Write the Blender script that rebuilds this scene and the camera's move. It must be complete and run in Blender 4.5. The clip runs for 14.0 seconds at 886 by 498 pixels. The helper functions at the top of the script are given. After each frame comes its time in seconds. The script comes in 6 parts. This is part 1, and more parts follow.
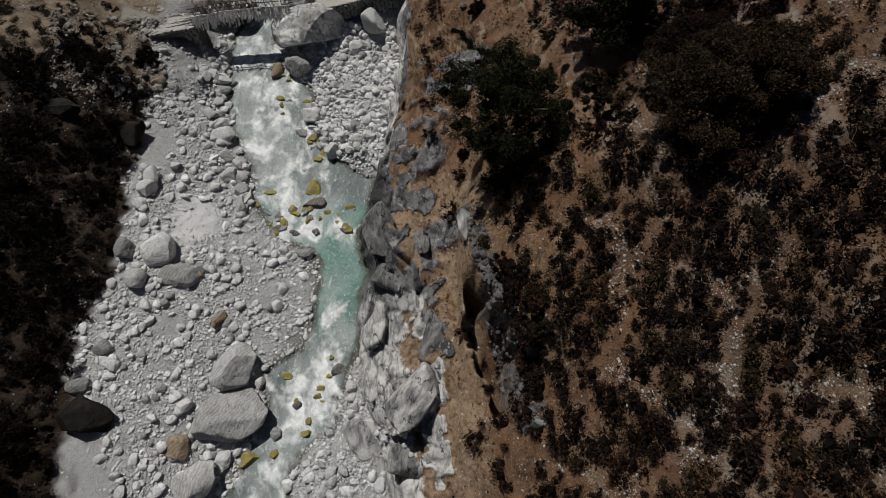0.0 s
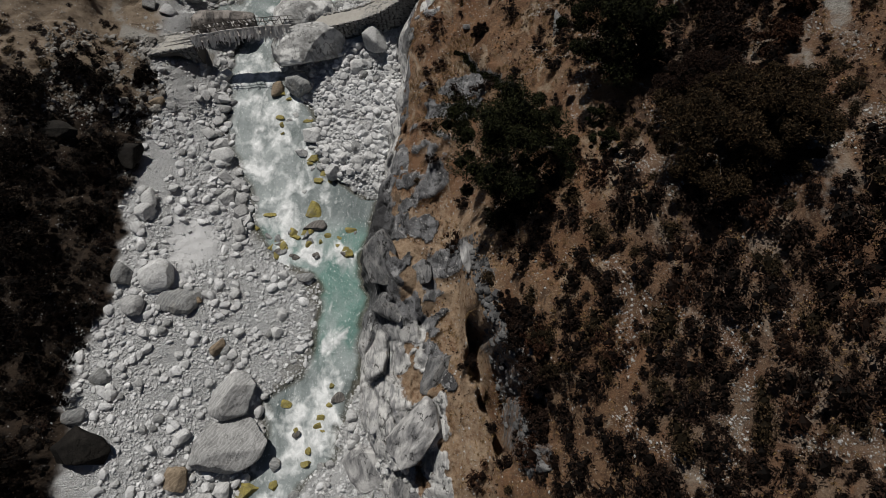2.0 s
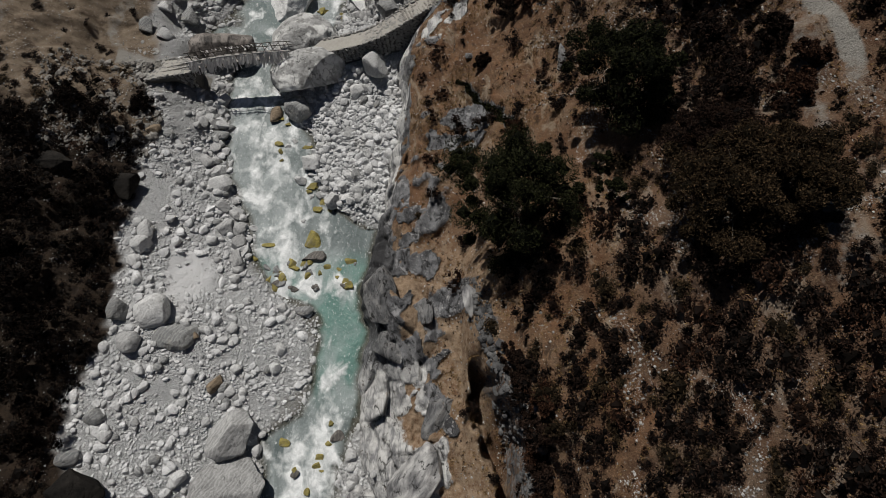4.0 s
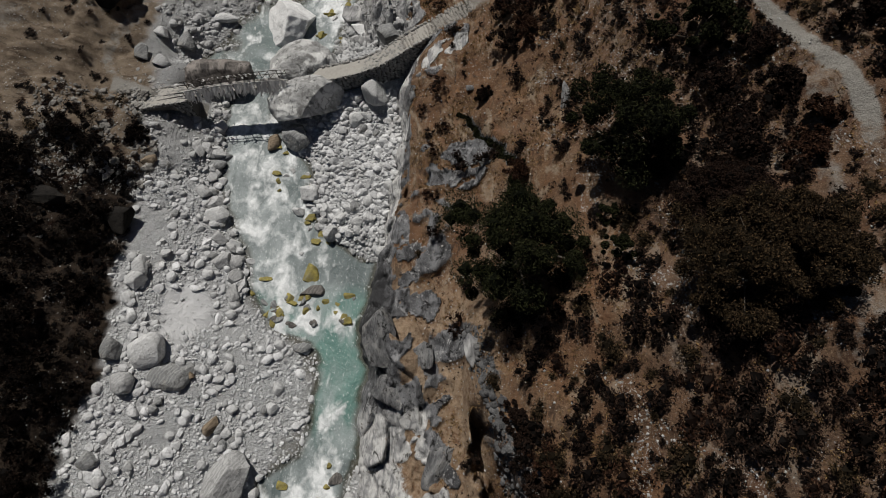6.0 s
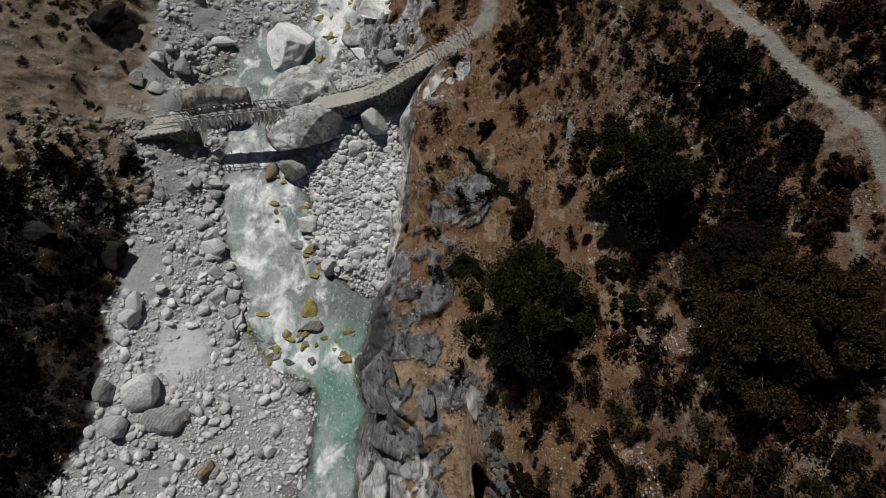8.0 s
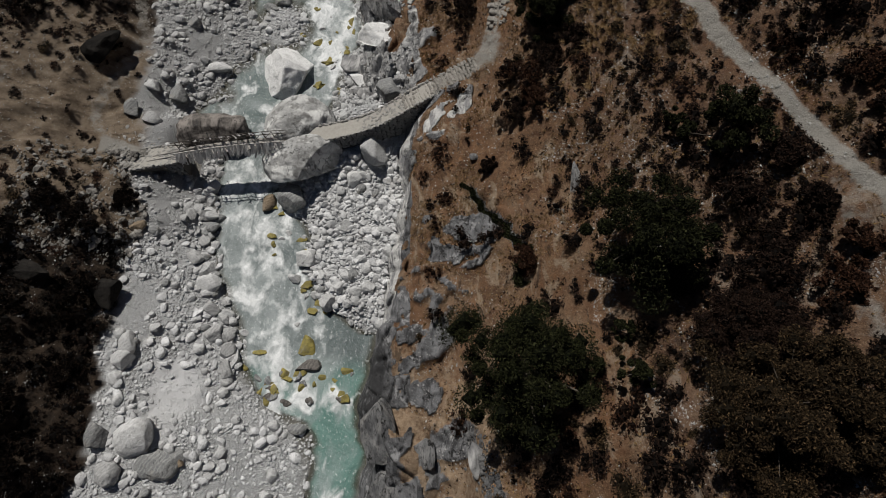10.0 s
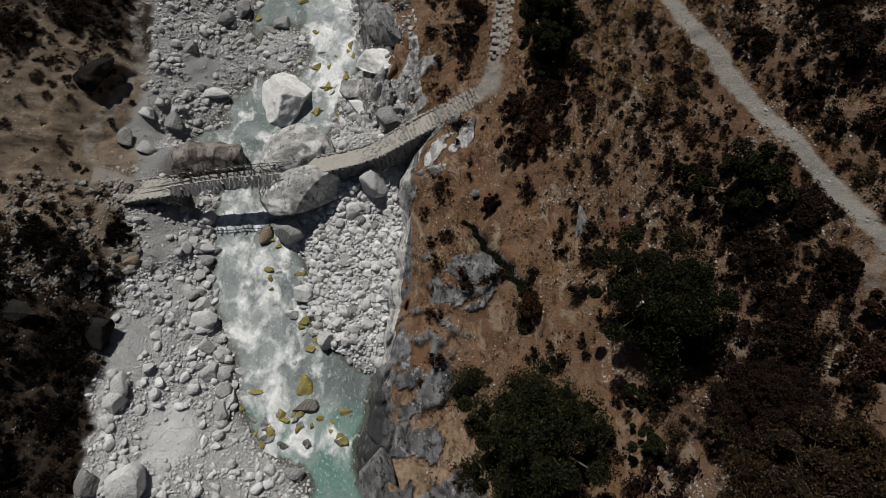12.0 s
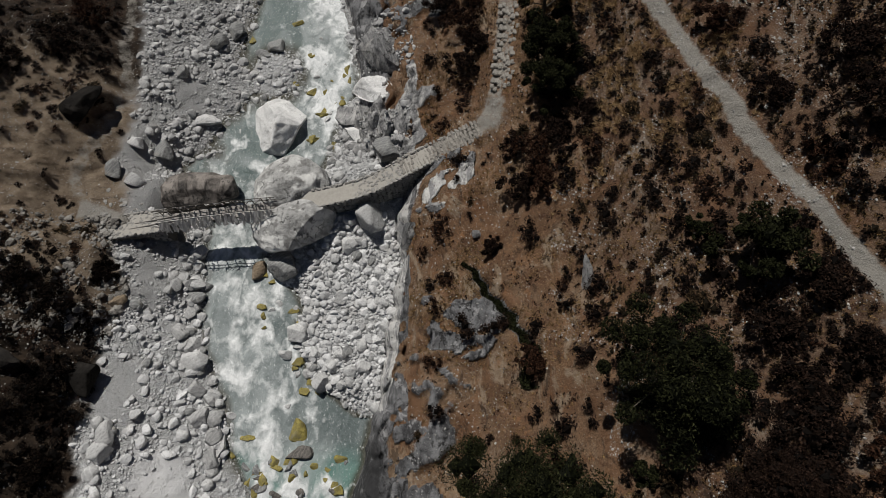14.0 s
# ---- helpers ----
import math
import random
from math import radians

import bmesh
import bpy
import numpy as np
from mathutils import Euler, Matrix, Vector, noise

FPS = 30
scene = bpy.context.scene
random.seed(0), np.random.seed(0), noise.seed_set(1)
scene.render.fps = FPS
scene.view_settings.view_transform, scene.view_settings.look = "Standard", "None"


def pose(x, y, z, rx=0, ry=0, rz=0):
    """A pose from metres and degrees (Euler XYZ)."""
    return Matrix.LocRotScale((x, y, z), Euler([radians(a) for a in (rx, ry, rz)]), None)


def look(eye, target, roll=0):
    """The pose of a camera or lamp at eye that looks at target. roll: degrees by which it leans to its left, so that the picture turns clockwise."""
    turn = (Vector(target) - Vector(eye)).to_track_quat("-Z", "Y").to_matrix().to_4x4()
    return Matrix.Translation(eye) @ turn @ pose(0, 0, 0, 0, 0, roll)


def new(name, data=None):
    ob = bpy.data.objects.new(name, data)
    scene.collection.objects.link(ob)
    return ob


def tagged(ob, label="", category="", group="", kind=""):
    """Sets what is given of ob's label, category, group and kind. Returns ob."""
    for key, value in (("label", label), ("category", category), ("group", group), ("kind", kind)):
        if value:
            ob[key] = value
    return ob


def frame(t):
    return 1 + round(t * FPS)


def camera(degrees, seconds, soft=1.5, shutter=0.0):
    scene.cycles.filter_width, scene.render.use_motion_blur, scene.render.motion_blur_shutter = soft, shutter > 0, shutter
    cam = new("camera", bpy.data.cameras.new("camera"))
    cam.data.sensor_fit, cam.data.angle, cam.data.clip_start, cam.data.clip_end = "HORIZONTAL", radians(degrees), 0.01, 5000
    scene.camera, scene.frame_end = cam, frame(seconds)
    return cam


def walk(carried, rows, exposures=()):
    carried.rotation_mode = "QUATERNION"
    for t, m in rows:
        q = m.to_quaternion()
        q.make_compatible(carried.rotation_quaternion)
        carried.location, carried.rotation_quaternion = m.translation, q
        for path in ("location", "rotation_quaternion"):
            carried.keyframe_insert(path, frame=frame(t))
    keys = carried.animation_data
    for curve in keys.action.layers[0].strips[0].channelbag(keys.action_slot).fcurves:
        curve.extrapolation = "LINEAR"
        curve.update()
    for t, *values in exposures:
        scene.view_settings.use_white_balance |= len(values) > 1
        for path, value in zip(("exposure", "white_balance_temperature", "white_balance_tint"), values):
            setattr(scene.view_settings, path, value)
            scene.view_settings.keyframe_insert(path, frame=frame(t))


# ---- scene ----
cam = camera(91.5, 14.0, soft=0.6)
METRES, EYE, TILT, LEAN, TURN = 22.0, 37.0, -70.5, 0.0, 0.0
ROWS = [
    (0.0, 0.0, 0.0, 0.0, 0.0, 0.0, -0.0),
    (0.5, -0.0022, 0.0055, 0.023, -0.01, -0.01, -0.04),
    (1.0, -0.0053, 0.0108, 0.0469, -0.05, 0.01, -0.1),
    (1.5, -0.0079, 0.016, 0.0738, -0.09, -0.01, -0.13),
    (2.0, -0.01, 0.0226, 0.103, -0.07, -0.04, -0.17),
    (2.5, -0.0124, 0.029, 0.1348, -0.07, -0.07, -0.18),
    (3.0, -0.0148, 0.0364, 0.1672, -0.08, -0.05, -0.21),
    (5.5, -0.0191, 0.0777, 0.3432, -0.12, -0.17, -0.29),
    (6.0, -0.0204, 0.0857, 0.3783, -0.12, -0.15, -0.3),
    (6.5, -0.0209, 0.0959, 0.412, -0.13, -0.18, -0.31),
    (7.0, -0.0222, 0.1056, 0.4472, -0.13, -0.18, -0.32),
    (7.5, -0.0242, 0.1165, 0.4822, -0.11, -0.16, -0.33),
    (8.0, -0.0269, 0.1264, 0.5196, -0.13, -0.18, -0.33),
    (10.5, -0.0311, 0.1748, 0.7006, -0.11, -0.17, -0.42),
    (11.0, -0.0329, 0.1848, 0.7361, -0.11, -0.15, -0.42),
    (11.5, -0.035, 0.1954, 0.7723, -0.12, -0.17, -0.44),
    (12.0, -0.0364, 0.2099, 0.8072, -0.12, -0.16, -0.44),
    (12.5, -0.0362, 0.2264, 0.8415, -0.11, -0.16, -0.44),
    (13.0, -0.0348, 0.2431, 0.8777, -0.12, -0.18, -0.43),
    (13.5, -0.0345, 0.2585, 0.9171, -0.13, -0.19, -0.44),
    (14.0, -0.0348, 0.2726, 0.9586, -0.16, -0.21, -0.46),
]
walk(cam, [(t, pose(0, 0, EYE, TILT, LEAN, TURN) @ pose(METRES * x, METRES * y, METRES * z, 90 + pitch, roll, yaw)) for t, x, y, z, yaw, pitch, roll in ROWS])

# ---- daylight: a high sun ahead and to the left, clear sky ----
SUN_FROM = Vector((-0.34, 0.66, 0.97)).normalized()
world = bpy.data.worlds.new("mountain_sky")
scene.world = world
world.use_nodes = True
sky = world.node_tree.nodes.new("ShaderNodeTexSky")
sky.sky_type, sky.sun_disc = "NISHITA", False
sky.sun_elevation = math.asin(SUN_FROM.z)
sky.sun_rotation = math.atan2(SUN_FROM.x, SUN_FROM.y)
sky.altitude = 3000
world.node_tree.links.new(sky.outputs[0], world.node_tree.nodes["Background"].inputs[0])
world.node_tree.nodes["Background"].inputs[1].default_value = 0.022
sun = new("sun", bpy.data.lights.new("sun", "SUN"))
sun.data.energy, sun.data.angle, sun.data.color = 3.8, radians(0.53), (1.0, 0.96, 0.9)
sun.matrix_world = look(SUN_FROM * 200, (0, 0, 0))

# ---- materials ----
class Paint:
    """A node material in short hand."""

    def __init__(self, name, rough=0.9):
        self.mat = bpy.data.materials.new(name)
        self.mat.use_nodes = True
        self.tree = self.mat.node_tree
        self.bsdf = self.tree.nodes["Principled BSDF"]
        self.bsdf.inputs["Roughness"].default_value = rough
        self.bsdf.inputs["Specular IOR Level"].default_value = 0.25
        self.spot = self.node("ShaderNodeTexCoord").outputs["Object"]

    def node(self, kind):
        return self.tree.nodes.new(kind)

    def link(self, a, b):
        self.tree.links.new(a, b)

    def put(self, socket, value):
        if isinstance(value, (int, float)):
            socket.default_value = value
        elif isinstance(value, tuple):
            socket.default_value = (*value, 1.0)[:4]
        else:
            self.link(value, socket)

    def at(self, scale, turn=0.0):
        """Coordinates stretched by three factors."""
        n = self.node("ShaderNodeMapping")
        n.inputs["Scale"].default_value = scale
        n.inputs["Rotation"].default_value = (0, 0, turn)
        self.link(self.spot, n.inputs["Vector"])
        return n.outputs[0]

    def noise(self, scale, detail=4, rough=0.6, spot=None, bend=0.0):
        n = self.node("ShaderNodeTexNoise")
        n.inputs["Scale"].default_value, n.inputs["Detail"].default_value = scale, detail
        n.inputs["Roughness"].default_value, n.inputs["Distortion"].default_value = rough, bend
        self.link(spot or self.spot, n.inputs["Vector"])
        return n.outputs["Fac"]

    def warp(self, scale, amount, spot=None):
        """Coordinates pushed about by noise."""
        n = self.node("ShaderNodeTexNoise")
        n.inputs["Scale"].default_value, n.inputs["Detail"].default_value = scale, 3
        self.link(spot or self.spot, n.inputs["Vector"])
        m = self.node("ShaderNodeVectorMath")
        m.operation = "MULTIPLY_ADD"
        self.link(n.outputs["Color"], m.inputs[0])
        m.inputs[1].default_value = (amount, amount, amount)
        self.link(spot or self.spot, m.inputs[2])
        return m.outputs[0]

    def fissures(self, scale):
        """0 in thin broken cracks, 1 elsewhere."""
        line = self.sum("ABSOLUTE", self.sum("SUBTRACT", self.noise(scale, 6, 0.55, self.at((1.6, 0.7, 1.2), 0.5)), 0.5), 0)
        gap = self.span(self.noise(scale * 2.3, 3, 0.6), 0.5, 0.56)
        return self.sum("MAXIMUM", self.span(line, 0.002, 0.014), self.sum("SUBTRACT", 1.0, gap))

    def cells(self, scale, feature="F1", out="Distance", spot=None):
        n = self.node("ShaderNodeTexVoronoi")
        n.feature = feature
        n.inputs["Scale"].default_value = scale
        self.link(spot or self.spot, n.inputs["Vector"])
        return n.outputs[out]

    def wave(self, scale, bend, spot=None):
        n = self.node("ShaderNodeTexWave")
        n.inputs["Scale"].default_value, n.inputs["Distortion"].default_value = scale, bend
        n.inputs["Detail"].default_value, n.inputs["Detail Scale"].default_value = 4, 1.2
        self.link(spot or self.spot, n.inputs["Vector"])
        return n.outputs["Fac"]

    def span(self, value, low, high, to_low=0.0, to_high=1.0):
        n = self.node("ShaderNodeMapRange")
        n.inputs["From Min"].default_value, n.inputs["From Max"].default_value = low, high
        n.inputs["To Min"].default_value, n.inputs["To Max"].default_value = to_low, to_high
        self.put(n.inputs["Value"], value)
        return n.outputs[0]

    def sum(self, kind, a, b):
        n = self.node("ShaderNodeMath")
        n.operation = kind
        self.put(n.inputs[0], a), self.put(n.inputs[1], b)
        return n.outputs[0]

    def mix(self, f, a, b, kind="MIX"):
        n = self.node("ShaderNodeMix")
        n.data_type, n.blend_type = "RGBA", kind
        self.put(n.inputs["Factor"], f), self.put(n.inputs["A"], a), self.put(n.inputs["B"], b)
        return n.outputs["Result"]

    def mask(self, name):
        n = self.node("ShaderNodeAttribute")
        n.attribute_name = name
        return n.outputs["Fac"]

    def chance(self):
        return self.node("ShaderNodeObjectInfo").outputs["Random"]

    def island(self):
        return self.node("ShaderNodeNewGeometry").outputs["Random Per Island"]

    def up(self):
        n = self.node("ShaderNodeSeparateXYZ")
        self.link(self.node("ShaderNodeNewGeometry").outputs["Normal"], n.inputs[0])
        return n.outputs["Z"]

    def bump(self, height, strength, distance=0.05):
        n = self.node("ShaderNodeBump")
        n.inputs["Strength"].default_value, n.inputs["Distance"].default_value = strength, distance
        self.link(height, n.inputs["Height"])
        self.link(n.outputs[0], self.bsdf.inputs["Normal"])

    def colour(self, value):
        self.put(self.bsdf.inputs["Base Color"], value)
        return self


def stone_paint(name, dark, light, stain, stained=0.35, vein=0.0, by_island=False):
    p = Paint(name, 0.85)
    big, fine = p.noise(0.9, 5, 0.65), p.noise(9, 6, 0.7)
    body = p.mix(p.span(p.sum("ADD", p.sum("MULTIPLY", big, 0.6), p.sum("MULTIPLY", fine, 0.4)), 0.36, 0.66), dark, light)
    if vein:
        lines = p.wave(0.9, 9, p.at((1, 1.6, 2.6), 0.6))
        body = p.mix(p.span(lines, 0.55, 0.95, 0, vein), body, tuple(min(1, c * 1.5) for c in light))
    body = p.mix(p.span(p.noise(0.55, 5, 0.7, p.at((1, 1, 0.6), 1.0)), 0.55, 0.72, 0, stained), body, stain)
    body = p.mix(p.span(p.fissures(0.7), 0, 1, 0.55, 0), body, tuple(c * 0.35 for c in dark))
    body = p.mix(p.span(p.noise(26, 4, 0.8), 0.55, 0.7, 0, 0.4), body, tuple(c * 0.5 for c in dark))
    body = p.mix(p.span(p.noise(5.5, 7, 0.75), 0.55, 0.62, 0, 0.5), body, tuple(c * 0.45 for c in dark))
    tone = p.span(p.island(), 0, 1, 0.7, 1.15) if by_island else p.span(p.chance(), 0, 1, 0.84, 1.12)
    grey = p.node("ShaderNodeCombineColor")
    for i in range(3):
        p.link(tone, grey.inputs[i])
    p.colour(p.mix(1.0, body, grey.outputs[0], "MULTIPLY"))
    p.bump(p.sum("ADD", p.sum("MULTIPLY", p.fissures(0.6), 0.35), p.sum("ADD", p.sum("MULTIPLY", fine, 0.35), p.noise(2.2, 9, 0.62, p.at((1, 1, 2.0), 0.7), 0.3))), 0.8, 0.12)
    return p.mat


PALE_STONE = stone_paint("pale_granite", (0.36, 0.362, 0.36), (0.58, 0.58, 0.575), (0.33, 0.32, 0.30), 0.4, 0.15)
MID_STONE = stone_paint("streaked_grey_granite", (0.20, 0.20, 0.198), (0.42, 0.42, 0.415), (0.46, 0.45, 0.43), 0.5, 0.3)
WHITE_STONE = stone_paint("white_marble", (0.56, 0.56, 0.555), (0.8, 0.8, 0.79), (0.35, 0.345, 0.335), 0.35, 0.2)
GREY_STONE = stone_paint("grey_gneiss", (0.13, 0.135, 0.14), (0.30, 0.30, 0.29), (0.33, 0.29, 0.22), 0.4, 0.3)
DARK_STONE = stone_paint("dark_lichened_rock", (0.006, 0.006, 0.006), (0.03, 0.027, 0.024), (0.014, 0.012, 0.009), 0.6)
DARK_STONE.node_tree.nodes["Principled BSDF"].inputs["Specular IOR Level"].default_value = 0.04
BROWN_STONE = stone_paint("rusty_brown_stone", (0.15, 0.11, 0.075), (0.30, 0.24, 0.17), (0.38, 0.35, 0.30), 0.5, 0.3)
ALGAE_STONE = stone_paint("algae_yellow_stone", (0.12, 0.105, 0.05), (0.42, 0.35, 0.09), (0.19, 0.185, 0.165), 0.8)
RIVER_GREY = stone_paint("dusty_grey_granite", (0.26, 0.26, 0.258), (0.46, 0.46, 0.455), (0.2, 0.195, 0.185), 0.4, 0.2)
BROWN_GREY = stone_paint("wet_brown_grey_rock", (0.05, 0.047, 0.045), (0.19, 0.175, 0.16), (0.28, 0.25, 0.22), 0.6, 0.25)
GRAVEL_STONE = stone_paint("pale_river_gravel", (0.46, 0.465, 0.47), (0.70, 0.70, 0.70), (0.27, 0.25, 0.22), 0.45, 0.0, True)
RUBBLE_STONE = stone_paint("dull_grey_rubble", (0.3, 0.3, 0.3), (0.6, 0.6, 0.595), (0.28, 0.25, 0.22), 0.5, 0.0, True)
BANK_STONE = stone_paint("dusty_bank_stone", (0.12, 0.112, 0.1), (0.36, 0.345, 0.32), (0.16, 0.12, 0.085), 0.5, 0.0, True)
SCREE_STONE = stone_paint("pale_scree_stone", (0.26, 0.255, 0.245), (0.52, 0.51, 0.49), (0.3, 0.25, 0.18), 0.35, 0.0, True)
STEP_STONE = stone_paint("trodden_step_stone", (0.2, 0.185, 0.165), (0.38, 0.36, 0.33), (0.26, 0.21, 0.16), 0.5)
RIM_STONE = stone_paint("dark_broken_gneiss", (0.04, 0.04, 0.042), (0.16, 0.16, 0.16), (0.26, 0.25, 0.23), 0.3, 0.0, True)
WALL_STONE = stone_paint("dry_wall_stone", (0.22, 0.213, 0.2), (0.43, 0.42, 0.395), (0.22, 0.19, 0.15), 0.4)


def cliff_paint():
    p = Paint("banded_cliff_rock", 0.75)
    bands = p.noise(0.8, 8, 0.6, p.at((2.2, 0.6, 1.2), 0.6), 0.8)
    body = p.mix(p.span(bands, 0.34, 0.64), (0.07, 0.071, 0.075), (0.27, 0.27, 0.27))
    fissure = p.fissures(0.45)
    body = p.mix(p.span(p.noise(0.35, 5, 0.7, bend=1.5), 0.5, 0.66, 0, 0.85), body, (0.38, 0.37, 0.35))
    body = p.mix(p.span(p.noise(3.5, 6, 0.75), 0.55, 0.75, 0, 0.7), body, (0.06, 0.055, 0.05))
    body = p.mix(p.span(p.noise(0.8, 4, 0.7), 0.62, 0.75, 0, 0.5), body, (0.15, 0.09, 0.045))
    body = p.mix(p.span(p.noise(2.6, 9, 0.72, p.at((1.9, 0.9, 1.4), 0.9), 1.0), 0.41, 0.46, 0.7, 0), body, (0.03, 0.03, 0.032))
    body = p.mix(fissure, (0.016, 0.015, 0.014), body)
    p.colour(body)
    p.bump(p.sum("ADD", p.noise(5, 8, 0.75, p.at((1, 0.6, 1.6), 0.5)), p.sum("ADD", p.sum("MULTIPLY", bands, 0.4), fissure)), 1.0, 0.18)
    return p.mat


CLIFF_ROCK = cliff_paint()


def great_boulder_paint():
    """Pale granite with dark runs of lichen down its sides."""
    p = Paint("lichen_streaked_granite", 0.85)
    body = p.mix(p.span(p.noise(0.7, 6, 0.6), 0.36, 0.62), (0.29, 0.29, 0.285), (0.5, 0.5, 0.49))
    run = p.noise(1.1, 7, 0.62, p.at((1.3, 1.3, 0.3), 0.4), 0.3)
    body = p.mix(p.span(run, 0.5, 0.63, 0, 0.85), body, (0.15, 0.148, 0.142))
    body = p.mix(p.span(p.noise(2.6, 7, 0.7), 0.57, 0.65, 0, 0.5), body, (0.11, 0.108, 0.105))
    body = p.mix(p.span(p.noise(7, 6, 0.75), 0.54, 0.64, 0, 0.55), body, (0.2, 0.2, 0.195))
    body = p.mix(p.span(p.noise(0.45, 5, 0.6, p.at((1, 1, 1), 1.7)), 0.55, 0.6, 0, 0.8), body, (0.72, 0.72, 0.7))
    p.colour(p.mix(p.span(p.fissures(0.4), 0, 1, 0.7, 0), body, (0.05, 0.05, 0.05)))
    p.bump(p.sum("ADD", p.noise(1.3, 9, 0.66), p.sum("MULTIPLY", p.fissures(0.4), 0.3)), 0.9, 0.22)
    return p.mat


GREAT_BOULDER = great_boulder_paint()


def striped_paint(name, dark, light, blot):
    p = Paint(name, 0.7)
    bands = p.noise(0.75, 8, 0.62, p.at((1.7, 0.7, 1.0), 0.9), 0.5)
    body = p.mix(p.span(bands, 0.36, 0.62), dark, light)
    body = p.mix(p.span(p.noise(1.1, 6, 0.7), 0.5, 0.68, 0, blot), body, (0.17, 0.17, 0.172))
    body = p.mix(p.span(p.noise(3.0, 5, 0.75), 0.6, 0.72, 0, 0.8), body, (0.045, 0.04, 0.038))
    p.colour(p.mix(p.fissures(0.5), (0.02, 0.02, 0.02), body))
    p.bump(p.sum("ADD", p.sum("MULTIPLY", bands, 0.5), p.noise(4, 8, 0.7)), 0.8, 0.1)
    return p.mat


STRIPED_ROCK = striped_paint("striped_marble_rock", (0.10, 0.10, 0.105), (0.5, 0.495, 0.485), 0.6)


STREAKED_BROWN = striped_paint("streaked_brown_rock", (0.02, 0.016, 0.014), (0.24, 0.215, 0.195), 0.15)


def ground_paint():
    p = Paint("valley_ground", 0.95)
    # dry brown soil with pebbles and dead grass
    soil = p.mix(p.span(p.noise(0.5, 6, 0.65), 0.36, 0.66), (0.105, 0.058, 0.033), (0.21, 0.122, 0.068))
    soil = p.mix(p.span(p.noise(0.16, 4, 0.6), 0.44, 0.6, 0, 0.8), soil, (0.2, 0.138, 0.09))
    soil = p.mix(p.span(p.noise(1.6, 6, 0.75), 0.5, 0.6, 0, 0.65), soil, (0.07, 0.032, 0.018))
    soil = p.mix(p.span(p.noise(1.1, 6, 0.75, p.at((1, 1, 1), 2.0)), 0.55, 0.68, 0, 0.7), soil, (0.27, 0.135, 0.06))
    soil = p.mix(p.span(p.noise(6, 5, 0.85), 0.55, 0.62, 0, 0.7), soil, (0.04, 0.024, 0.014))
    soil = p.mix(p.span(p.noise(22, 4, 0.85), 0.54, 0.66, 0, 0.7), soil, (0.05, 0.03, 0.018))
    soil = p.mix(p.span(p.noise(9, 5, 0.85, p.at((1, 1, 1), 1.0)), 0.57, 0.62, 0, 0.7), soil, (0.40, 0.28, 0.17))
    soil = p.mix(p.span(p.noise(0.33, 7, 0.68, p.at((1, 0.6, 1), 0.5), 0.6), 0.50, 0.60, 0, 0.6), soil, (0.155, 0.078, 0.04))
    soil = p.mix(p.span(p.noise(0.42, 8, 0.7, p.at((1.2, 0.6, 1), 0.35), 0.8), 0.55, 0.62, 0, 0.75), soil, (0.3, 0.235, 0.17))
    soil = p.mix(p.span(p.noise(0.8, 8, 0.72, p.at((1.3, 0.7, 1), 0.9), 0.5), 0.57, 0.62, 0, 0.75), soil, (0.045, 0.028, 0.018))
    pebble = p.sum("MULTIPLY", p.span(p.cells(7.5), 0.24, 0.14), p.span(p.noise(0.9, 6, 0.75), 0.50, 0.60))
    soil = p.mix(p.sum("MULTIPLY", pebble, 0.85), soil, (0.42, 0.39, 0.35))
    chips = p.sum("MULTIPLY", p.span(p.cells(3.1, spot=p.warp(4, 0.12)), 0.20, 0.13), p.span(p.noise(0.6, 5, 0.7, p.at((1, 1, 1), 2.2)), 0.54, 0.62))
    soil = p.mix(p.sum("MULTIPLY", chips, 0.8), soil, (0.34, 0.32, 0.29))
    # the strip above the cliff is dusty, the upper slope greyer and pinker, the left bank darkened for lens falloff,
    # the yard beside the bridge pale
    soil = p.mix(p.sum("MULTIPLY", p.mask("dusty"), p.span(p.noise(2.2, 6, 0.75), 0.38, 0.6, 0, 0.75)), soil, (0.36, 0.27, 0.185))
    soil = p.mix(p.sum("MULTIPLY", p.mask("rusty"), 0.8), soil, p.mix(1.0, soil, (0.8, 0.83, 0.92), "MULTIPLY"))
    # left-bank soil painted darker in place of light falloff at the lens edge
    dimmed_soil = p.mix(p.span(p.noise(1.3, 7, 0.75), 0.35, 0.65), (0.009, 0.006, 0.004), (0.05, 0.034, 0.022))
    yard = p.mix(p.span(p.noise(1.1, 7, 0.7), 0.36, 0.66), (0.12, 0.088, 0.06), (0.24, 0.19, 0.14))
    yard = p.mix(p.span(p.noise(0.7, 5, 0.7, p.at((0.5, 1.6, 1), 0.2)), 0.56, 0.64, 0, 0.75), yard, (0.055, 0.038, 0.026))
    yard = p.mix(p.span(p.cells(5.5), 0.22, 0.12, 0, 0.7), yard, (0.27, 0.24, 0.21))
    dimmed_soil = p.mix(p.mask("yard"), dimmed_soil, yard)
    soil = p.mix(p.mask("left"), soil, dimmed_soil)
    # silt and gravel
    small = p.cells(6.5, "F1", "Color")
    split = p.node("ShaderNodeSeparateColor")
    p.link(small, split.inputs[0])
    grit = p.mix(p.sum("ADD", p.sum("MULTIPLY", split.outputs[0], 0.3), p.sum("MULTIPLY", p.noise(20, 5, 0.8), 0.7)), (0.5, 0.505, 0.51), (0.82, 0.825, 0.825))
    grit = p.mix(p.span(p.noise(11, 5, 0.8), 0.54, 0.68, 0, 0.6), grit, (0.25, 0.25, 0.25))
